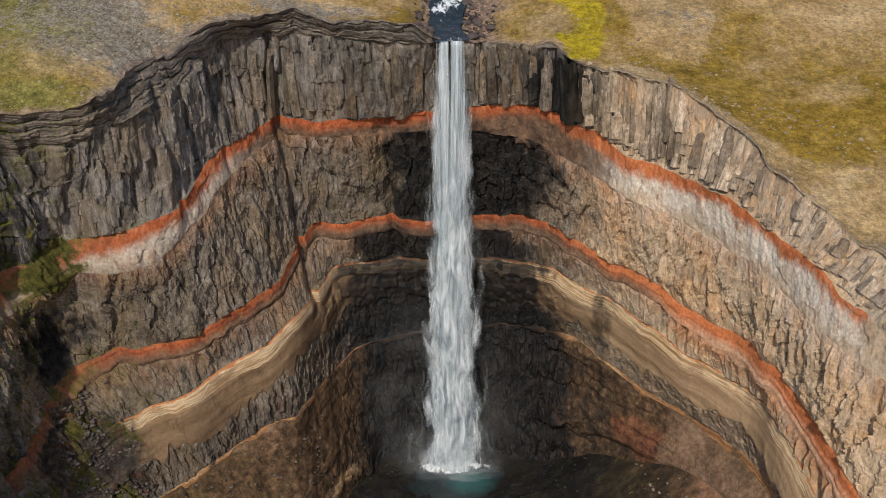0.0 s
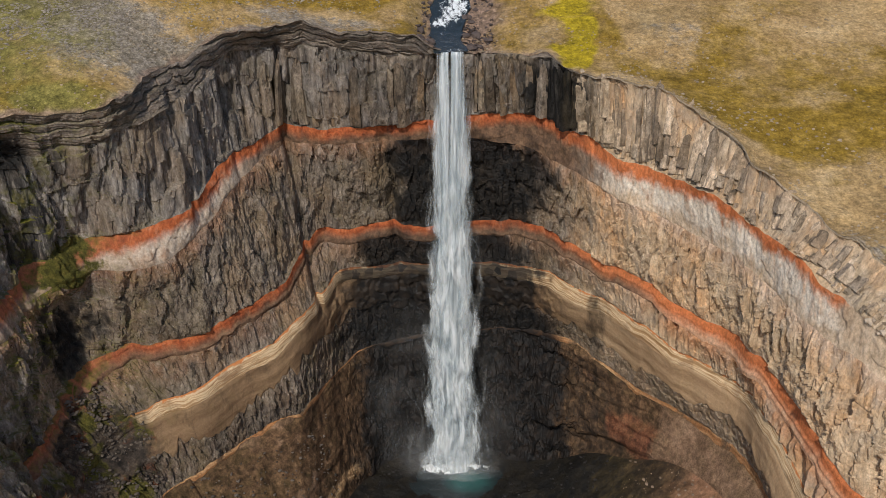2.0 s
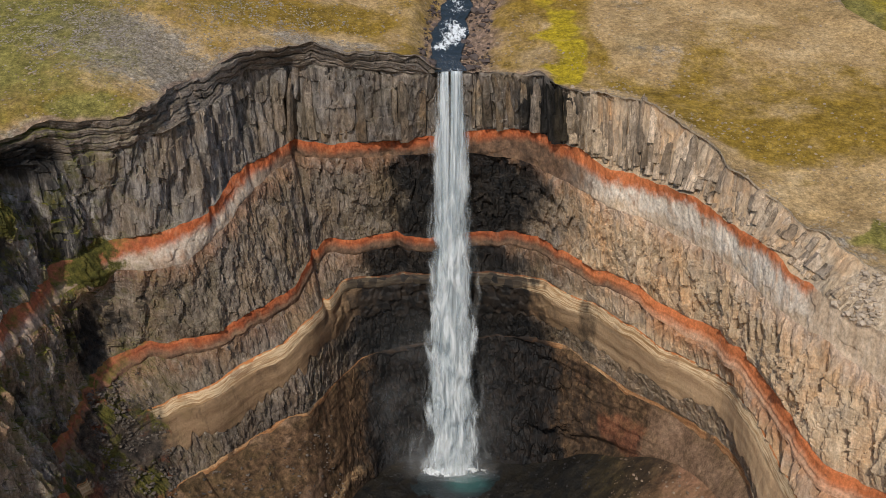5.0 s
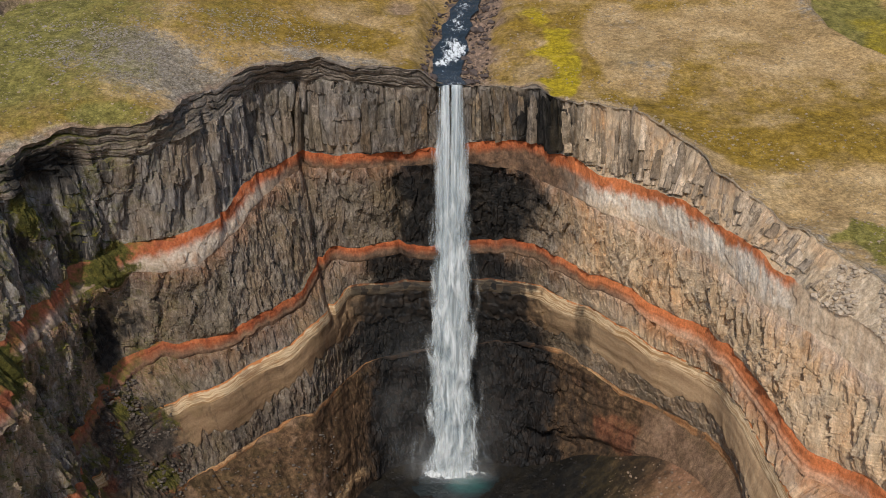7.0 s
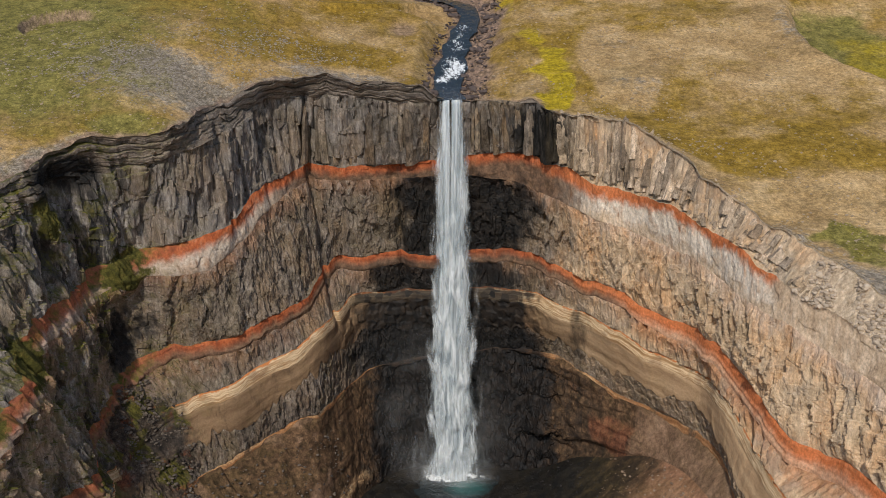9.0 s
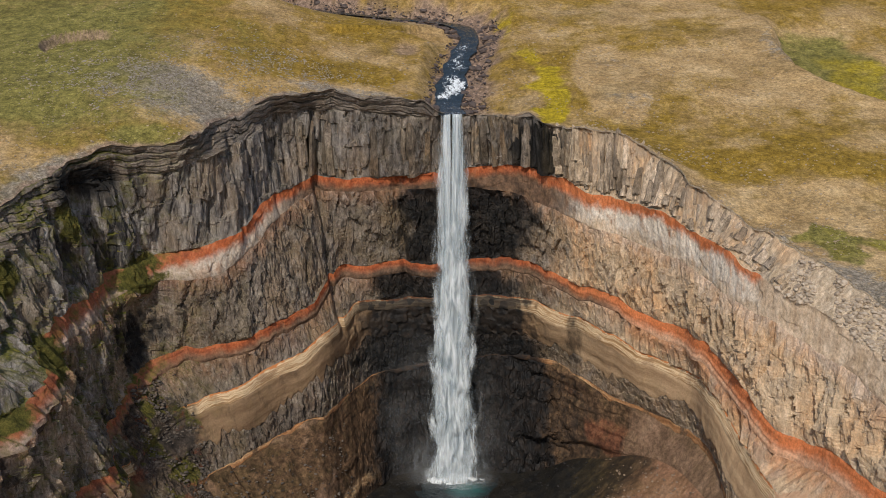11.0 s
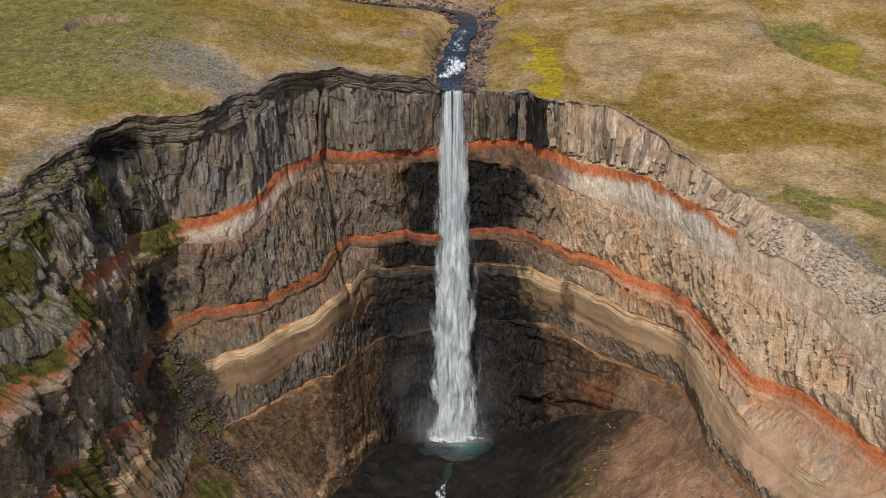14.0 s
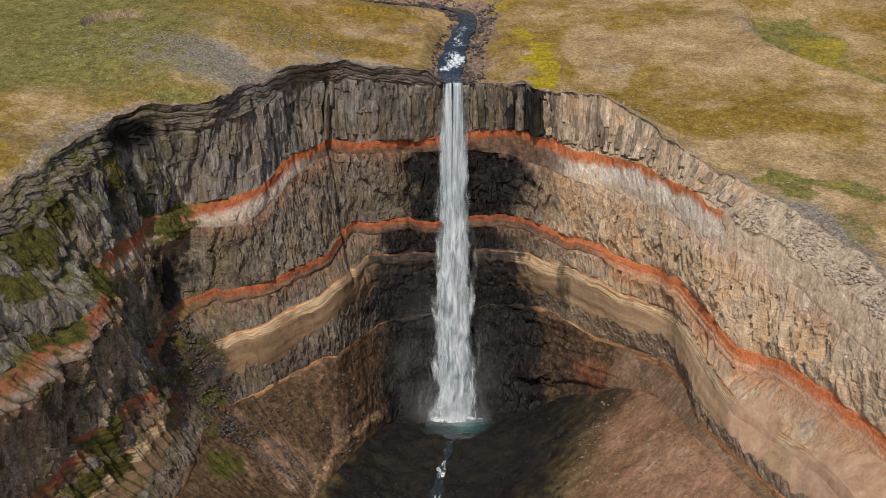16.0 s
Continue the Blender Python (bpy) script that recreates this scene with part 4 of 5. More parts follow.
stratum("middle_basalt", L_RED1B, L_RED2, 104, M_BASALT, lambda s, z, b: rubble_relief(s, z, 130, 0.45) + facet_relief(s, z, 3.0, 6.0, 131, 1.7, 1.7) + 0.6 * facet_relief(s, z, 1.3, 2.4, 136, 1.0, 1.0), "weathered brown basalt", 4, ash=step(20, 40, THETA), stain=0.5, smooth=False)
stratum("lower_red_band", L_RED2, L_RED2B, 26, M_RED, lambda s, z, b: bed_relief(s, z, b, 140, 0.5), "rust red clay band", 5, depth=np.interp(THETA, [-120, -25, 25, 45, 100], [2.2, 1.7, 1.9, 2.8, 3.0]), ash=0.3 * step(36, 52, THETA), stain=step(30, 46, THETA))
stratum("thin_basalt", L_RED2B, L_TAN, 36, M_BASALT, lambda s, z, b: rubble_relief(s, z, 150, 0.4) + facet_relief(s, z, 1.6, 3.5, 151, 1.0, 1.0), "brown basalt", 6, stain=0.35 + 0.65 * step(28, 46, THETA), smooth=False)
stratum("tan_band", L_TAN, L_TANB, 30, M_TAN, lambda s, z, b: bed_relief(s, z, b, 160, 0.25), "banded tan tuff", 7)
stratum("tuff_slope", L_TANB, L_TUFFB, 40, M_TUFF, lambda s, z, b: bed_relief(s, z, b * 0.4, 170, 0.3) + step(-22, -17, THETA) * step(22, 14, THETA) * facet_relief(s, z, 1.8, 2.6, 171, 1.2, 1.0), "smooth brown tuff", 8)
stratum("lower_basalt", L_TUFFB, L_LOW, 34, M_BASALT_LOW, lambda s, z, b: rubble_relief(s, z, 180, 0.5) + facet_relief(s, z, 1.5, 2.4, 181, 1.2, 1.0), "dark blocky basalt", 9, smooth=False)
stratum("ochre_seam", L_LOW, L_LOWB, 10, M_OCHRE, lambda s, z, b: 0.2 + 0.0 * s, "thin ochre seam", 10)
stratum("basal_slope", L_LOWB, L_FOOT, 64, M_BASAL, lambda s, z, b: rubble_relief(s, z * 0.6, 190, 1.1), "brown rubbly lower slope", 11, smooth=False)


# ---- the moor above, one sheet to the horizon ----
RIVER = [(3, 224.5, 127.9), (2, 236, 129.3), (4, 257, 135.2), (7, 275, 140.8), (11, 294, 146.2), (9, 305, 149.2), (1, 312, 151), (-12, 316, 152.2), (-45, 325, 155.5), (-90, 348, 161), (-130, 415, 171)]


def river_near(x, y):
    """Distance to the river's middle line (negative on its left bank) and the water's height there."""
    x, y = np.asarray(x, float), np.asarray(y, float)
    best, height, side = np.full(np.broadcast(x, y).shape, 1e9), np.zeros(np.broadcast(x, y).shape), np.ones(np.broadcast(x, y).shape)
    for (x0, y0, z0), (x1, y1, z1) in zip(RIVER, RIVER[1:]):
        dx, dy = x1 - x0, y1 - y0
        t = np.clip(((x - x0) * dx + (y - y0) * dy) / (dx * dx + dy * dy), 0, 1)
        d = np.hypot(x - x0 - t * dx, y - y0 - t * dy)
        near = d < best
        best = np.where(near, d, best)
        height = np.where(near, z0 + t * (z1 - z0), height)
        side = np.where(near, np.sign((x - x0) * dy - (y - y0) * dx), side)
    return best * side, height


def bank_x(y):
    return np.interp(y, [180, 200, 211, 224, 236, 249, 281, 300], [190, 158, 142, 130, 121, 114, 117, 120]) + 1.5 * vnoise(np.asarray(y) / 9.0, 0.0, seed=208)


def moor_height(x, y):
    far = np.clip((np.hypot(x, y - 130) - 420) / 2600, 0, 1)
    z = 130 + 0.30 * (np.minimum(y, 420) - 222) + 14 * step(-15, -88, x) * step(500, 300, y) + 60 * far
    z = z - 3 * step(120, 170, x) * step(150, 260, y)
    b = x - bank_x(y)
    z = z + step(185, 205, y) * step(300, 280, y) * (1.2 * step(-14, -2, b) * step(4, 0, b) - 6.0 * step(-0.5, 6 + 0.12 * np.maximum(230 - y, 0), b) * step(60, 12, b))
    hollow = np.hypot((x + 115) / 11.5, (y - 243) / 11)
    z = z - 3.0 * step(1.0, 0.9, hollow) * step(-0.9, 0.6, (y - 243) / 11 - 0.9 * (x + 115) / 11.5) - 1.6 * blob(x, y, -12, 273, 6, 8)
    z = z + 0.9 * fbm(x / 26, y / 26, octaves=3, seed=201, gain=0.4)
    d, zr = river_near(x, y)
    wide = np.where(d > 0, step(5.6, 19, d), step(5.0, 12 + 26 * step(278, 296, y), -d))
    z = np.where((y > 222) & (np.abs(d) < 42), (zr - 0.9) * (1 - wide) + np.maximum(z, zr - 0.9) * wide, z)
    return np.where(y < 60, z * step(-500, 60, y) + (40 - 0.05 * np.abs(y)) * (1 - step(-500, 60, y)), z)


rows = 260
t = np.linspace(0, 1, rows)[:, None]
OUT = 240 * t ** 1.3 + 3600 * np.clip((t - 0.92) / 0.08, 0, 1) ** 3
R = L_RIM[0] + OUT
X, Y = AX + R * SIN, AY + R * COS
H = moor_height(X, Y)
near = np.exp(-OUT / 9.0)
Z = L_RIM[1] * near + H * (1 - near)
D, _ = river_near(X, Y)
rough_edge = 3.5 * fbm(X / 6, Y / 6, octaves=4, seed=205)
bare = np.where(D > 0, step(17, 10, D + rough_edge), step(8, 4, -D + 0.4 * rough_edge)) * step(222, 226, Y)
bare = np.clip(bare + step(1.8, 0.3, OUT + 1.2 * fbm(X / 3, Y / 3, seed=206)) * 0.8 * step(28, 18, THETA) + 0.7 * blob(X, Y, -12, 273, 5, 6), 0, 1)
Z = Z + (0.12 + 0.5 * bare * step(3.6, 6, np.abs(D)) * step(0.5, 2, OUT)) * fbm(X / 3.0, Y / 3.0, octaves=3, seed=202, gain=0.6) * step(0, 1.0, OUT)
wide = fbm(X / 30, Y / 20, octaves=4, seed=203)
B = X - bank_x(Y)
gully = step(-2, 3, B + 2 * wide) * step(40, 22, B + 10 * wide) * step(192, 206, Y) * step(298, 280, Y)
ring = np.hypot((X + 115) / 11.5, (Y - 243) / 11)
scarp = step(0.84, 0.92, ring) * step(1.03, 0.98, ring) * step(-0.5, 0.6, (Y - 243) / 11 - 0.9 * (X + 115) / 11.5)
bare = np.clip(bare + 0.9 * scarp, 0, 1)
gravel = np.clip(0.9 * blob(X, Y, -86, 215, 28, 13) + 0.8 * blob(X, Y, -72, 204, 20, 11) + 0.4 * blob(X, Y, -108, 158, 18, 18) + blob(X, Y, 88, 112, 10, 22) + 0.7 * blob(X, Y, -30, 232, 20, 5)
                 + 0.8 * blob(X, Y, 118, 268, 12, 22) + 0.35 * blob(X + 4 * wide, Y + 6 * wide, 60, 245, 12, 30) + 0.25 * blob(X, Y, 30, 285, 8, 10) + step(7, 0, OUT) * (0.6 - 0.4 * step(24, 34, THETA)) + step(26, 8, OUT + 6 * wide) * step(66, 84, THETA) * 0.5 + 0.3 * wide - 0.1 + 0.22 * step(-20, -60, X), 0, 1)
moss = np.clip(0.5 + 0.1 * step(-20, -60, X) - 0.04 * step(20, 60, X) + 0.5 * wide + 0.6 * blob(X, Y, 92, 184, 32, 11) + 0.3 * blob(X, Y, 100, 205, 22, 14) + 0.5 * blob(X, Y, -28, 248, 18, 10) + 0.5 * blob(X, Y, -78, 182, 14, 9) + 0.3 * step(-60, -120, X)
               - 0.75 * gravel - 1.0 * blob(X, Y, 54, 242, 11, 30) - 0.8 * step(14, 2, OUT + 5 * wide) * step(24, 34, THETA) - 0.7 * blob(X, Y, 86, 154, 20, 6) - 0.5 * blob(X, Y, 110, 235, 7, 26) - 0.6 * blob(X, Y, 84, 160, 22, 7) - 0.7 * blob(X, Y, 100, 130, 16, 6), 0, 1)
XW, YW = X + 3.5 * fbm(X / 10, Y / 10, octaves=4, seed=221), Y + 6 * fbm(X / 9, Y / 9, octaves=4, seed=222)
yellow = np.clip(1.15 * blob(XW, YW, 33, 221, 7.5, 12) + 0.85 * blob(XW, YW, 34, 243, 7.5, 13) + 0.65 * blob(XW, YW, 30, 265, 6, 12) + 0.6 * blob(XW, YW, 24, 297, 5, 14) + 0.3 * blob(XW, YW, 44, 226, 6, 9) + 0.35 * blob(XW, YW, 92, 144, 13, 6.5) + 0.35 * blob(XW, YW, 109, 142, 10, 8) + 0.3 * blob(XW, YW, 97, 119, 6, 8) + 0.58 * gully * step(4, 14, B + 6 * wide) * blob(XW, YW, 140, 248, 28, 30), 0, 1)
green = np.clip(0.42 * step(-20, -55, X + 9 * wide) + 1.1 * gully
                + 0.6 * step(-62, -110, X + 16 * wide) * step(165, 195, Y) + 0.6 * blob(X, Y, -115, 244, 12, 10) + 1.1 * blob(XW, YW, 92, 144, 12, 5.5) + 1.1 * blob(XW, YW, 109, 142, 9, 7) + 0.8 * blob(XW, YW, 97, 119, 5, 8) + 0.4 * blob(XW, YW, 93, 198, 12, 5)
                + 0.4 * blob(XW, YW, 86, 172, 18, 4) + 0.4 * blob(X, Y, -77, 184, 12, 5) + 0.2 * wide - 0.1, 0, 1)
sheet("ground", X, Y, Z, M_MOOR, None, masks=dict(gravel=gravel, moss=moss, green=green, yellow=yellow, bare=bare), flip=True)
tagged(bpy.data.objects["ground"], "ochre moss and gravel moorland above the falls", "ground", kind="structure")

# ---- standing columns along the crest ----
def column_mesh(seed):
    """A faceted pillar, one metre tall and about two wide, tapering unevenly to a top broken off at a slant."""
    rng = random.Random(seed)
    bm = bmesh.new()
    sides = rng.choice((5, 6, 7))
    angles = [i * 2 * math.pi / sides + rng.uniform(-0.35, 0.35) for i in range(sides)]
    reach = [rng.uniform(0.7, 1.2) for _ in angles]
    dip, way = rng.uniform(0.03, 0.16), rng.uniform(0, 6.3)
    flank, bite, cut = rng.randrange(sides), rng.uniform(0.0, 0.4), rng.uniform(0.45, 0.75)
    rings = []
    for z, k in ((0.0, 1.1), (0.3, 1.05), (cut, 1.0), (cut + 0.03, 0.93), (0.93, 0.84), (1.0, 0.6)):
        shift = Vector((rng.uniform(-0.1, 0.1), rng.uniform(-0.1, 0.1), 0))
        ring = []
        for n, (a, rr) in enumerate(zip(angles, reach)):
            if z > cut and n in (flank, (flank + 1) % sides):
                rr = rr * (1 - bite)
            drop = dip * (1 + math.cos(a - way)) * (1.0 if z == 1.0 else 0.8 if z > 0.9 else 0.0)
            ring.append(bm.verts.new(Vector((k * rr * math.cos(a), k * rr * math.sin(a), z - drop)) + shift))
        rings.append(ring)
    for lo, hi in zip(rings, rings[1:]):
        for i in range(sides):
            bm.faces.new((lo[i], lo[(i + 1) % sides], hi[(i + 1) % sides], hi[i]))
    bm.faces.new(rings[-1])
    me = bpy.data.meshes.new("basalt_column")
    bm.to_mesh(me)
    bm.free()
    return me


def columns(first, last, spacing, rows, material, seed):
    """Rows of pillars: each row is (lowest foot, highest foot, lowest top, highest top) as shares of the wall, metres set back, and width."""
    rng = random.Random(seed)
    shapes = [column_mesh(seed + k) for k in range(12)]
    for me in shapes:
        me.materials.append(material)
    for lo0, lo1, hi0, hi1, back, wide in rows:
        s, s1 = np.interp(first, THETA, RUN) + rng.uniform(0, spacing), np.interp(last, THETA, RUN)
        while s < s1:
            th = float(np.interp(s, RUN, THETA))
            top, foot = (float(np.interp(th, THETA, L_CAP[1])), float(np.interp(th, THETA, L_RED1[1])))
            rt, rf = (float(np.interp(th, THETA, L_CAP[0])), float(np.interp(th, THETA, L_RED1[0])))
            full = top - foot
            lo, hi = rng.uniform(lo0, lo1), rng.uniform(hi0, hi1)
            w = rng.choice((0.55, 0.7, 0.85, 1.0, 1.25)) * spacing * 0.5 * wide
            r = rf + (rt - rf) * lo + back + rng.uniform(-1.5, 0.9)
            ob = new("basalt_column", rng.choice(shapes))
            ob.parent = cliff
            a = math.radians(th)
            foot_at = Vector((AX + r * math.sin(a), AY + r * math.cos(a), foot + lo * full))
            lean = (rt - rf) / full + rng.uniform(-0.06, 0.08)
            up = Vector((lean * math.sin(a) + rng.uniform(-0.05, 0.05), lean * math.cos(a), 1.0)).normalized()
            turn = up.to_track_quat("Z", "Y").to_matrix().to_4x4() @ Matrix.Rotation(rng.uniform(0, 6.3), 4, "Z")
            ob.matrix_basis = Matrix.Translation(foot_at) @ turn @ Matrix.Diagonal((w, w * rng.uniform(0.8, 1.2), (hi - lo) * full, 1))
            s += w * rng.uniform(1.2, 2.4)


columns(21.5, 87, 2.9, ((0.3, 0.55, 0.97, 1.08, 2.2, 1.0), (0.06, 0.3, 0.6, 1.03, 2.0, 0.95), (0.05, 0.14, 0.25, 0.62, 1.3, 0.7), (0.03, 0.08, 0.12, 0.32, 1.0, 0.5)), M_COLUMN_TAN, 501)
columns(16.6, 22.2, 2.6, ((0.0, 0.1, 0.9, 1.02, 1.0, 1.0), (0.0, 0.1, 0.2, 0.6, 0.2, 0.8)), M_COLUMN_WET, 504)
columns(4, 16.6, 2.4, ((0.0, 0.12, 0.9, 1.04, 0.6, 1.0),), M_COLUMN_DARK, 502)
columns(-23, -3, 2.8, ((0.0, 0.12, 0.85, 1.0, 0.7, 1.0),), M_COLUMN_DARK, 503)

# ---- the floor of the bowl ----
def stream_x(y):
    return np.interp(y, [-300, 60, 130, 165, 190, 214], [10, -14, -9, -6.5, -3, 1])


def stream_z(y):
    return np.interp(y, [-300, 60, 130, 170, 190, 203, 240], [-60, -13, -6.5, -1.0, 2.8, 6.3, 6.8])


rows = 150
t = np.linspace(0, 1, rows)[:, None]
R = L_FOOT[0] * (1 - t)
X, Y = AX + R * SIN, AY + R * COS
fx, fy = AX + L_FOOT[0] * SIN, AY + L_FOOT[0] * COS
d, df = np.abs(X - stream_x(Y)), np.maximum(np.abs(fx - stream_x(fy)), 9)
w = np.clip((d - 2.5) / (df - 2.5), 0, 1) ** (1 + 0.25 * step(10, 40, X))
w = np.maximum(w, step(0.06, 0, t))
Z = stream_z(Y) + (L_FOOT[1] - stream_z(fy)) * w * step(176, 152, np.abs(THETA)) + 0.55 * fbm(X / 5, Y / 5, octaves=3, seed=210, gain=0.5) * step(0, 0.03, t)
pool = np.hypot((X - 2.5) / 13, (Y - 214) / 10)
Z = np.where(pool < 1.2, np.minimum(Z, 5.0 + 1.9 * step(0.75, 1.1, pool + 0.15 * fbm(X / 4, Y / 4, seed=213))), Z)
off = X - stream_x(Y)
wave = 5 * fbm(X / 7, Y / 7, octaves=4, seed=211)
wet_shade = np.clip(np.where(off > 0, step(60, 26, off + 1.6 * wave - 0.3 * (Y - 185)), step(44, 26, -off + wave)) * step(120, 160, Y), 0, 1)
wet_shade = np.maximum(wet_shade, 0.65 * step(82, 58, off + wave - 0.9 * (Y - 185)) * step(150, 185, Y))
olive = np.clip(np.where(off > 0, step(66, 42, off + wave - 0.3 * (Y - 175)), 0.8), 0, 1)
olive, wet_shade = olive * step(70, 125, Y), wet_shade * step(70, 125, Y)
sheet("bowl_floor", X, Y, Z, M_SCREE, None, masks=dict(wet_shade=wet_shade, olive=olive, moss=0.25 * step(10, -20, X)))
FLOOR = (X, Y, Z)
tagged(bpy.data.objects["bowl_floor"], "brown scree floor of the bowl around the plunge pool", "scree", kind="structure")

# ---- water ----
falls = tagged(new("waterfall"), "tall narrow white waterfall plunging into a teal pool", "waterfall")


def fall_sheet(name, label, rows, cols, y_off, spread, material, ropes, dense_edge, seed, swell=1.0):
    v = np.linspace(0, 1, rows)[:, None]
    u = np.linspace(-1, 1, cols)[None, :]
    z = 128.0 - 122.4 * v
    half = 3.6 + 6.3 * v ** 0.8 * spread
    edge = 1 + 0.10 * fbm(np.sign(u) * 5 + 0 * v, z / 5, octaves=4, seed=seed) * step(0, 0.15, v)
    X = 2.9 - 1.6 * v + half * edge * u
    arc = np.sqrt(np.clip(1 - u * u, 0, 1))
    Y = 225.3 - 3.2 * v ** 0.5 - arc * (0.5 + 2.2 * v) * swell + y_off
    relief = fbm(u * 7 + 0 * v, z / 16, octaves=4, seed=seed + 1) + 0.6 * fbm(u * 5 + 0 * v, z / 5, octaves=4, seed=seed + 2)
    Y = Y - ropes * relief * (0.25 + v)
    Z = np.where(v < 0.012, 128.0 - 0.25 + 0 * u, z) + 0 * u
    dense = np.clip((1.0 - np.abs(u)) / dense_edge, 0, 1) + 0 * v
    gap = 1 - 0.9 * np.exp(-((u + 0.08) / 0.13) ** 2) * step(0.4, 0.0, v)
    dense = dense * gap
    return sheet(name, X, Y, Z, material, falls, label, dict(across=u * half / 3.0, down=128 - Z, dense=dense))


fall_sheet("main_curtain", "dense white falling water", 420, 90, 0.0, 1.0, M_FALL, 0.8, 0.75, 301)
fall_sheet("inner_curtain", "white falling water", 200, 50, 1.2, 0.85, M_FALL, 0.5, 0.6, 311)
fall_sheet("spray_veil", "thin torn veil of falling water", 240, 70, -1.2, 1.18, M_VEIL, 1.0, 0.9, 321, 1.2)
fall_sheet("outer_mist_veil", "torn edge of mist beside the falling water", 160, 60, 0.6, 1.45, M_VEIL, 0.8, 1.2, 331, 0.6)

# the river above the lip, in one strip
path = np.array(RIVER)
leg = np.concatenate(([0], np.cumsum(np.hypot(np.diff(path[:, 0]), np.diff(path[:, 1])))))
along = np.linspace(0, leg[-1] - 40, 320)[:, None]
us = np.linspace(-1, 1, 26)[None, :]
knots = [curve(leg, path[:, k], along) for k in range(3)]
dx, dy = np.gradient(knots[0], axis=0), np.gradient(knots[1], axis=0)
size = np.hypot(dx, dy)
half = 4.3 + 1.0 * fbm(along / 7, 0.0, seed=330) * step(0, 8, along)
X = knots[0] + half * us * dy / size
Y = knots[1] - half * us * dx / size
Z = knots[2] + 0.16 * fbm(X / 1.3, Y / 1.3, octaves=3, seed=331) - 0.15 * np.abs(us) ** 4
foam = 0.22 + 0.58 * step(14, 19, along) * step(38, 31, along) + 0.3 * step(38, 42, along) * step(66, 58, along) + 0.35 * step(3, 0.5, along)
foam = foam * (1.0 - 0.75 * np.abs(us + 0.35 * vnoise(along / 6, 0.0, seed=333)) ** 1.5)
sheet("river", X, Y, Z, M_STREAM, None, masks=dict(foam=np.clip(foam, 0, 1), teal=0.0 * X), flip=True)
tagged(bpy.data.objects["river"], "narrow dark river with white rapids above the lip", "river", kind="structure")

# the plunge pool
rr = np.linspace(0, 1, 30)[:, None]
aa = np.linspace(0, 2 * np.pi, 90)[None, :]
X = 2.5 + 13.8 * rr * np.cos(aa)
Y = 214 + 11 * rr * np.sin(aa)
hit = np.hypot((X - 1.3) / 8.5, (Y - 221) / 3.6) + 0.35 * fbm(X / 3, Y / 3, seed=343)
Z = 6.0 + 0.12 * fbm(X / 1.2, Y / 1.2, seed=341) + 1.3 * step(1.2, 0.3, hit) * (0.5 + 0.5 * fbm(X / 2, Y / 2, seed=342))
sheet("plunge_pool", X, Y, Z, M_STREAM, None, masks=dict(foam=np.clip(step(1.5, 0.7, hit) * 1.0, 0, 1), teal=step(1.3, 0.3, np.hypot((X - 6) / 7.0, (Y - 213) / 5.5))), flip=True)
tagged(bpy.data.objects["plunge_pool"], "dark teal plunge pool with churning foam", "pool", kind="structure")

# the stream below the pool
ys = np.linspace(206, 40, 220)[:, None]
half = 1.6 + 0.9 * fbm(ys / 8, 5.0, seed=350)
X = stream_x(ys) + half * us + 1.2 * fbm(ys / 12, 1.0, seed=351)
Z = np.minimum(stream_z(ys) + 0.35, 5.95) + 0.18 * fbm(X / 1.3, ys / 1.3, seed=352)
foam = np.clip(0.05 + 0.5 * fbm(ys / 9, X / 6, seed=353) + 1.1 * step(180, 185, ys) * step(197, 191, ys) + 0.6 * step(172, 175, ys) * step(180, 177, ys), 0, 0.9) * (1 - 0.6 * np.abs(us) ** 2)
sheet("outflow_stream", X, ys + 0 * us, Z, M_STREAM, None, masks=dict(foam=foam, teal=0.0 * X))
tagged(bpy.data.objects["outflow_stream"], "shallow rocky stream flowing out of the pool", "stream", kind="structure")

# ---- spray round the foot of the fall ----
def spray_sheet(x0, x1, y, z0, z1, bow, strength, seed):
    v = np.linspace(0, 1, 30)[:, None]
    u = np.linspace(0, 1, 40)[None, :]
    X = x0 + (x1 - x0) * u + 0 * v
    Z = z0 + (z1 - z0) * v + 0 * u
    Y = y + bow * np.cos(np.pi * (u - 0.5)) + 1.5 * fbm(X / 9, Z / 9, seed=seed) + 0 * v
    dense = strength * np.sin(np.pi * u) ** 1.2 * np.sin(np.pi * (0.12 + 0.88 * v)) ** 1.2 * (1 - 0.3 * v)
    ob = sheet("spray", X, Y, Z, M_SPRAY, falls, "drifting pale spray", dict(dense=dense))
    ob.visible_shadow = False


for k, (x0, x1, y, z0, z1, bow, st) in enumerate([(-34, 20, 226, 2, 66, -2, 0.07), (-22, 24, 218, 4, 44, -5, 0.08), (-14, 17, 217, 4, 24, -3, 0.26), (-12, 15, 217.5, 4, 13, -2, 0.4)]):
    spray_sheet(x0, x1, y, z0, z1, bow, st, 600 + k)


# ---- boulders and stones ----
def rock_mesh(seed, name="boulder", cuts=2):
    rng = random.Random(seed)
    bm = bmesh.new()
    bmesh.ops.create_icosphere(bm, subdivisions=cuts, radius=1.0)
    off = Vector((rng.uniform(-50, 50), rng.uniform(-50, 50), rng.uniform(-50, 50)))
    for v in bm.verts:
        k = 1 + 0.45 * noise.noise(v.co * 1.1 + off) + 0.18 * noise.noise(v.co * 2.7 + off)
        v.co = Vector((v.co.x * k * 1.15, v.co.y * k * 0.9, v.co.z * k * 0.7))
    me = bpy.data.meshes.new(name)
    bm.to_mesh(me)
    bm.free()
    return me


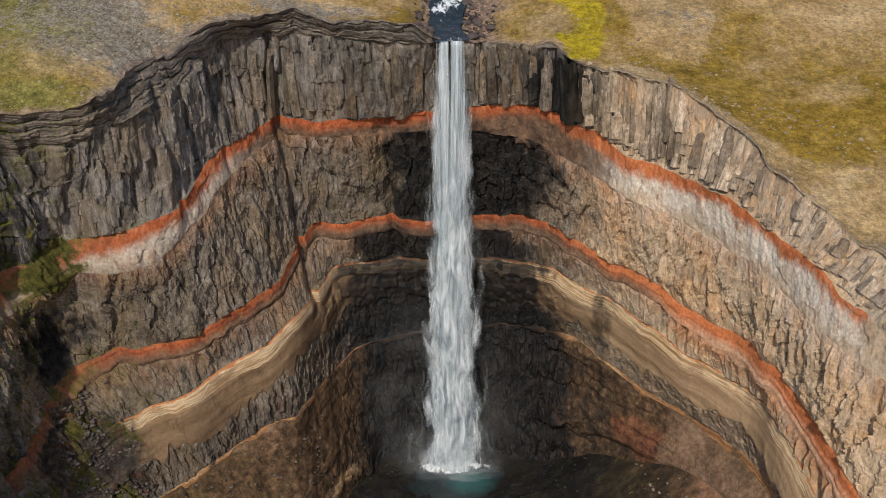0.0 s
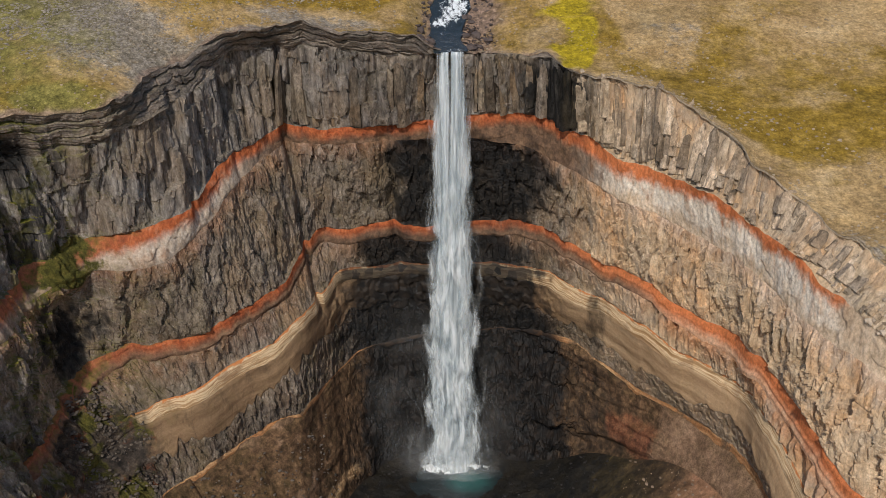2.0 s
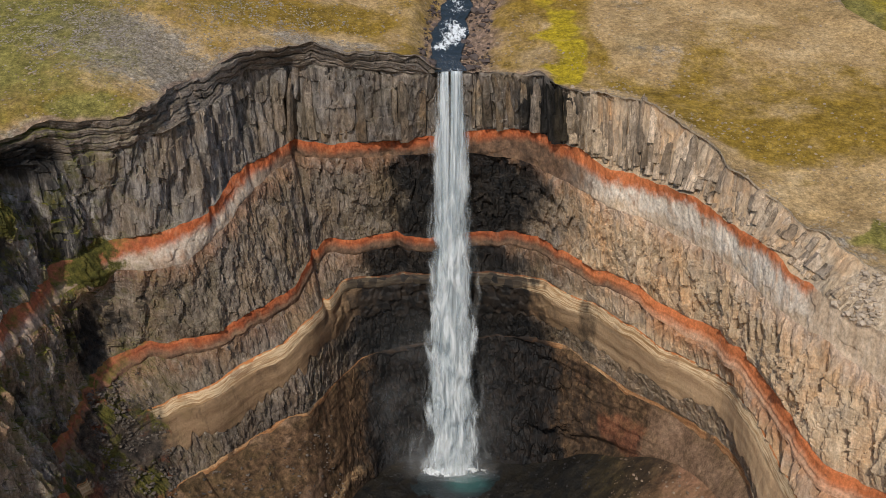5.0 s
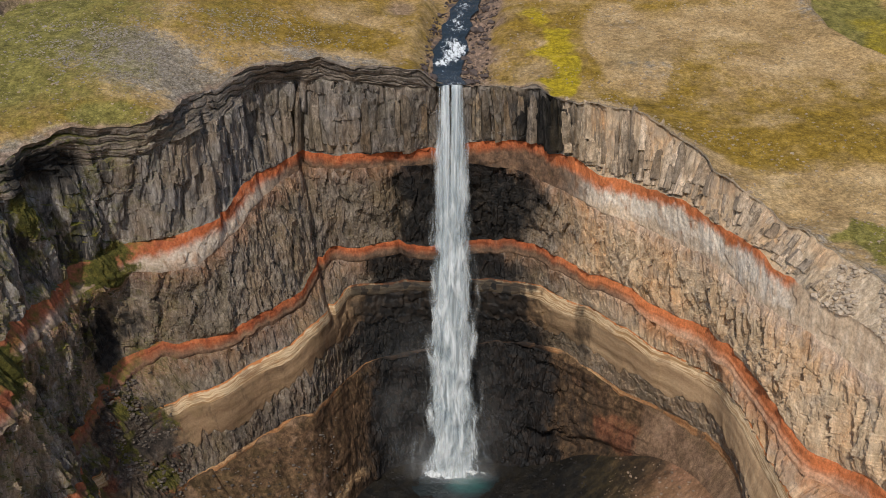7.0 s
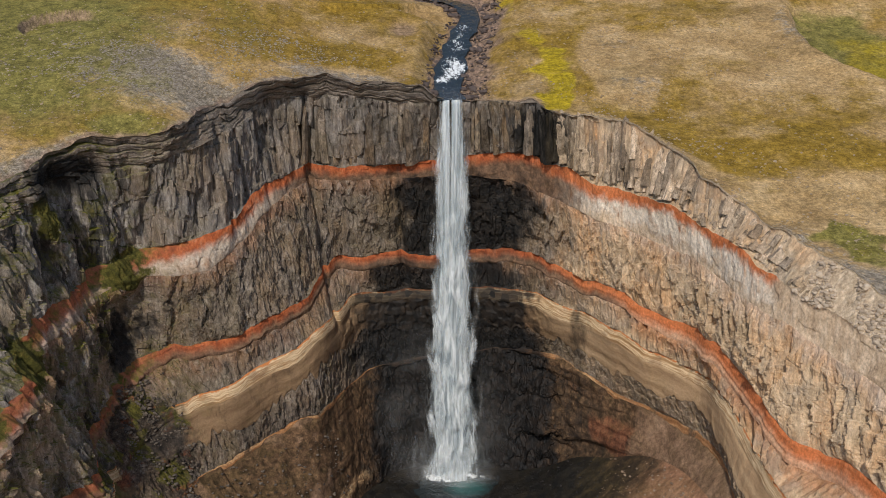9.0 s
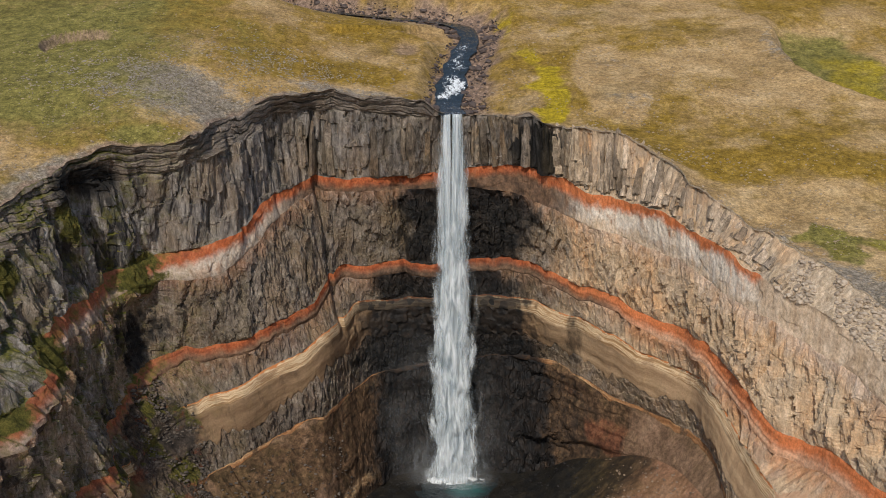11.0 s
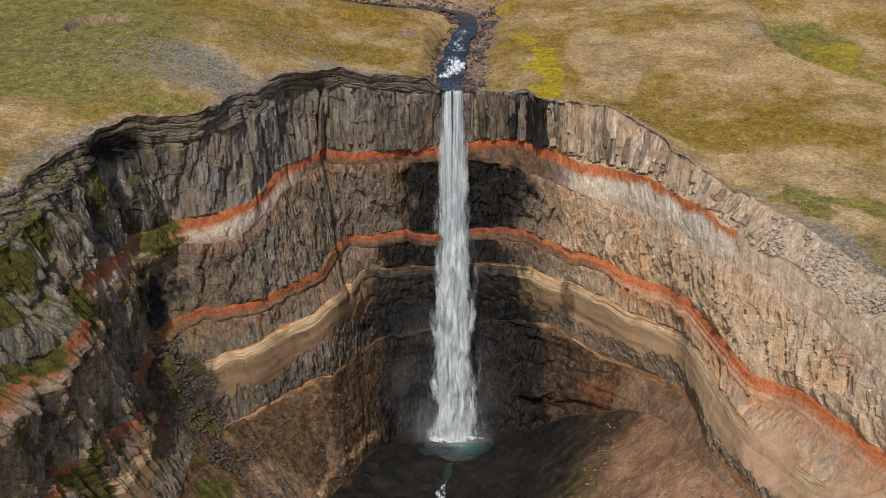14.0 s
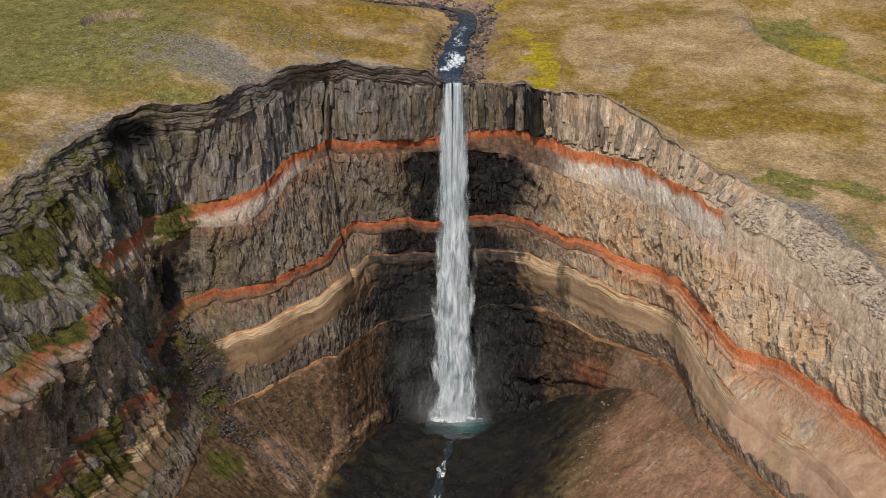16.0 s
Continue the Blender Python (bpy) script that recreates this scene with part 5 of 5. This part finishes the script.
def ground_z(x, y):
    dx, dy = x - AX, y - AY
    th, r = math.degrees(math.atan2(dx, dy)), math.hypot(dx, dy)
    rim_r, rim_z = float(np.interp(th, THETA, L_RIM[0])), float(np.interp(th, THETA, L_RIM[1]))
    k = math.exp(-max(r - rim_r, 0) / 9.0)
    return rim_z * k + float(moor_height(np.array(x), np.array(y))) * (1 - k)


rng = random.Random(71)
shapes = [rock_mesh(700 + k) for k in range(6)]
for me in shapes:
    me.materials.append(M_WETSTONE)
for k in range(280):
    i = rng.randrange(0, 250)
    off = -rng.uniform(3.6, 7.5) if rng.random() < 0.4 else rng.uniform(3.7, 11)
    x = float(knots[0][i, 0] + off * dy[i, 0] / size[i, 0])
    y = float(knots[1][i, 0] - off * dx[i, 0] / size[i, 0])
    if y < 227:
        continue
    s = rng.choice((0.4, 0.5, 0.6, 0.7, 0.9, 1.3))
    ob = new("boulder", rng.choice(shapes))
    ob.location = (x, y, ground_z(x, y) + 0.15 * s)
    ob.scale = (s, s, s)
    ob.rotation_euler = (0, 0, rng.uniform(0, 6))
    tagged(ob, "dark brown boulder beside the river rapids", "boulder", "river boulders")


def scatter(name, label, spots, material, seed):
    """Many small stones joined in one mesh."""
    rng = random.Random(seed)
    base = rock_mesh(seed, "stone", 1)
    bv = np.array([v.co for v in base.vertices])
    bf = np.array([p.vertices for p in base.polygons])
    bpy.data.meshes.remove(base)
    verts, faces = [], []
    for i, (x, y, z, size) in enumerate(spots):
        a = rng.uniform(0, 6.28)
        c, s = math.cos(a), math.sin(a)
        k = bv * size * np.array((rng.uniform(0.7, 1.3), rng.uniform(0.7, 1.3), rng.uniform(0.6, 1.2)))
        verts.append(np.stack((k[:, 0] * c - k[:, 1] * s + x, k[:, 0] * s + k[:, 1] * c + y, k[:, 2] + z), -1))
        faces.append(bf + i * len(bv))
    me = bpy.data.meshes.new(name)
    me.from_pydata(np.concatenate(verts).tolist(), [], np.concatenate(faces).tolist())
    me.materials.append(material)
    return tagged(new(name, me), label, "stones", kind="stuff")


spots = []
while len(spots) < 7000:
    th = math.radians(rng.uniform(-112, 112))
    rim = float(np.interp(math.degrees(th), THETA, L_RIM[0]))
    r = rim + 0.6 + 95 * rng.random() ** 1.4
    x, y = AX + r * math.sin(th), AY + r * math.cos(th)
    if abs(float(river_near(x, y)[0])) < 4 and y > 222 or noise.noise(Vector((x / 14, y / 14, 3))) < -0.05:
        continue
    spots.append((x, y, ground_z(x, y), rng.choice((0.12, 0.14, 0.16, 0.2, 0.26, 0.4))))
scatter("moor_stones", "loose grey stones strewn over the moor", spots, M_STONE, 81)

spots = []
while len(spots) < 5200:
    x, y = (rng.gauss(-84, 15), rng.gauss(214, 9)) if rng.random() < 0.7 else (rng.gauss(-50, 16), rng.gauss(240, 9))
    rim = float(np.interp(math.degrees(math.atan2(x - AX, y - AY)), THETA, L_RIM[0]))
    if math.hypot(x - AX, y - AY) > rim + 1.5 and noise.noise(Vector((x / 6, y / 6, 5))) > -0.12 and abs(float(river_near(x, y)[0])) > 12:
        spots.append((x, y, ground_z(x, y), rng.choice((0.12, 0.15, 0.2, 0.26, 0.36))))
scatter("gravel_stones", "pale grey frost-broken stones on the moor", spots, M_GRAVEL, 88)

spots = []
while len(spots) < 1700:
    j = rng.randrange(int(np.searchsorted(THETA, 84)), int(np.searchsorted(THETA, 118)))
    f = rng.random()
    th = math.radians(THETA[j])
    r = float(L_CAP[0][j] * (1 - f) + L_RED1[0][j] * f) - 0.2
    x, y = AX + r * math.sin(th), AY + r * math.cos(th)
    if noise.noise(Vector((x / 5, y / 5, 4))) > -0.1:
        spots.append((x, y, float(L_CAP[1][j] * (1 - f) + L_RED1[1][j] * f) + 0.05, rng.choice((0.12, 0.16, 0.2, 0.26, 0.34, 0.5, 0.7))))
scatter("shoulder_stones", "pale tan rubble on the broken cliff shoulder", spots, M_RUBBLE, 85)

spots = []
while len(spots) < 2200:
    i = rng.randrange(0, 300)
    off = -rng.uniform(3.4, 8) if rng.random() < 0.4 else rng.uniform(3.4, 12)
    x, y = float(knots[0][i, 0] + off * dy[i, 0] / size[i, 0]), float(knots[1][i, 0] - off * dx[i, 0] / size[i, 0])
    if y > 226.5 and noise.noise(Vector((x / 4, y / 4, 9))) > -0.15:
        spots.append((x, y, ground_z(x, y) + 0.05, rng.choice((0.2, 0.25, 0.3, 0.4, 0.5))))
scatter("river_stones", "dark brown stones heaped along the river banks", spots, M_WETSTONE, 84)

spots = []
FX, FY, FZ = FLOOR
while len(spots) < 9000:
    i, j = rng.randrange(2, 128), rng.randrange(60, 1360)
    x, y, z = float(FX[i, j]), float(FY[i, j]), float(FZ[i, j])
    if not 110 < y < 226 or math.hypot((x - 2.5) / 13, (y - 214) / 10) < 0.9:
        continue
    spots.append((x + rng.uniform(-0.6, 0.6), y + rng.uniform(-0.6, 0.6), z + 0.05, rng.choice((0.12, 0.14, 0.17, 0.2, 0.26, 0.4))))
damp = [p for p in spots if p[0] < 43 + 0.3 * (p[1] - 185)]
dry = [p for p in spots if p[0] >= 43 + 0.3 * (p[1] - 185)]
scatter("wet_stones", "black wet stones around the plunge pool", damp, M_BLACKSTONE, 83)
scatter("scree_stones", "brown stones strewn over the dry scree", dry, M_SCREE_STONE, 82)

spots = []
j0, j1 = int(np.searchsorted(THETA, -66)), int(np.searchsorted(THETA, -22))
while len(spots) < 1500:
    if rng.random() < 0.6:
        zc = rng.uniform(8, 31)
        lane = np.interp(zc, [8, 15.6, 26.2, 30.4], [-49.5, -51.8, -56, -59.5]) if rng.random() < 0.6 else np.interp(zc, [8, 12, 18, 27], [-53, -55, -58, -62.5])
        j = int(np.searchsorted(THETA, lane + rng.gauss(0, 0.7)))
    else:
        zc, j = rng.uniform(9, 33), rng.randrange(j0, j1)
    top, low = float(L_LOWB[1][j]), float(L_FOOT[1][j])
    f = (top - zc) / (top - low)
    if not 0 < f < 1:
        continue
    th, r = math.radians(THETA[j]), float(L_LOWB[0][j] * (1 - f) + L_FOOT[0][j] * f) - 0.25
    spots.append((AX + r * math.sin(th), AY + r * math.cos(th), zc, rng.choice((0.14, 0.18, 0.24, 0.32, 0.5))))
scatter("slope_stones", "dark loose stones in chutes down the brown slope", spots, M_CHUTE, 86)

WALL = [L_RIM, L_CAP, L_RED1, L_RED1B, L_RED2, L_RED2B, L_TAN, L_TANB, L_TUFFB, L_LOW, L_LOWB, L_FOOT]


def wall_at(angle, z):
    """Distance of the wall from the axis at an angle and a height."""
    zs = [float(np.interp(angle, THETA, lv[1])) for lv in WALL]
    rs = [float(np.interp(angle, THETA, lv[0])) for lv in WALL]
    return float(np.interp(z, zs[::-1], rs[::-1]))


spots = []
while len(spots) < 700:
    angle, zc = rng.uniform(-71, -54), rng.uniform(28, 60)
    if noise.noise(Vector((angle / 2.5, zc / 4, 2))) < 0.0 or abs(angle + 56 + 0.22 * (60 - zc)) > 6:
        continue
    th, r = math.radians(angle), wall_at(angle, zc) - rng.uniform(0.1, 0.7)
    spots.append((AX + r * math.sin(th), AY + r * math.cos(th), zc, rng.choice((0.14, 0.18, 0.22, 0.3, 0.4, 0.55))))
scatter("gully_stones", "dark broken blocks littering the steep gully", spots, M_CHUTE, 87)
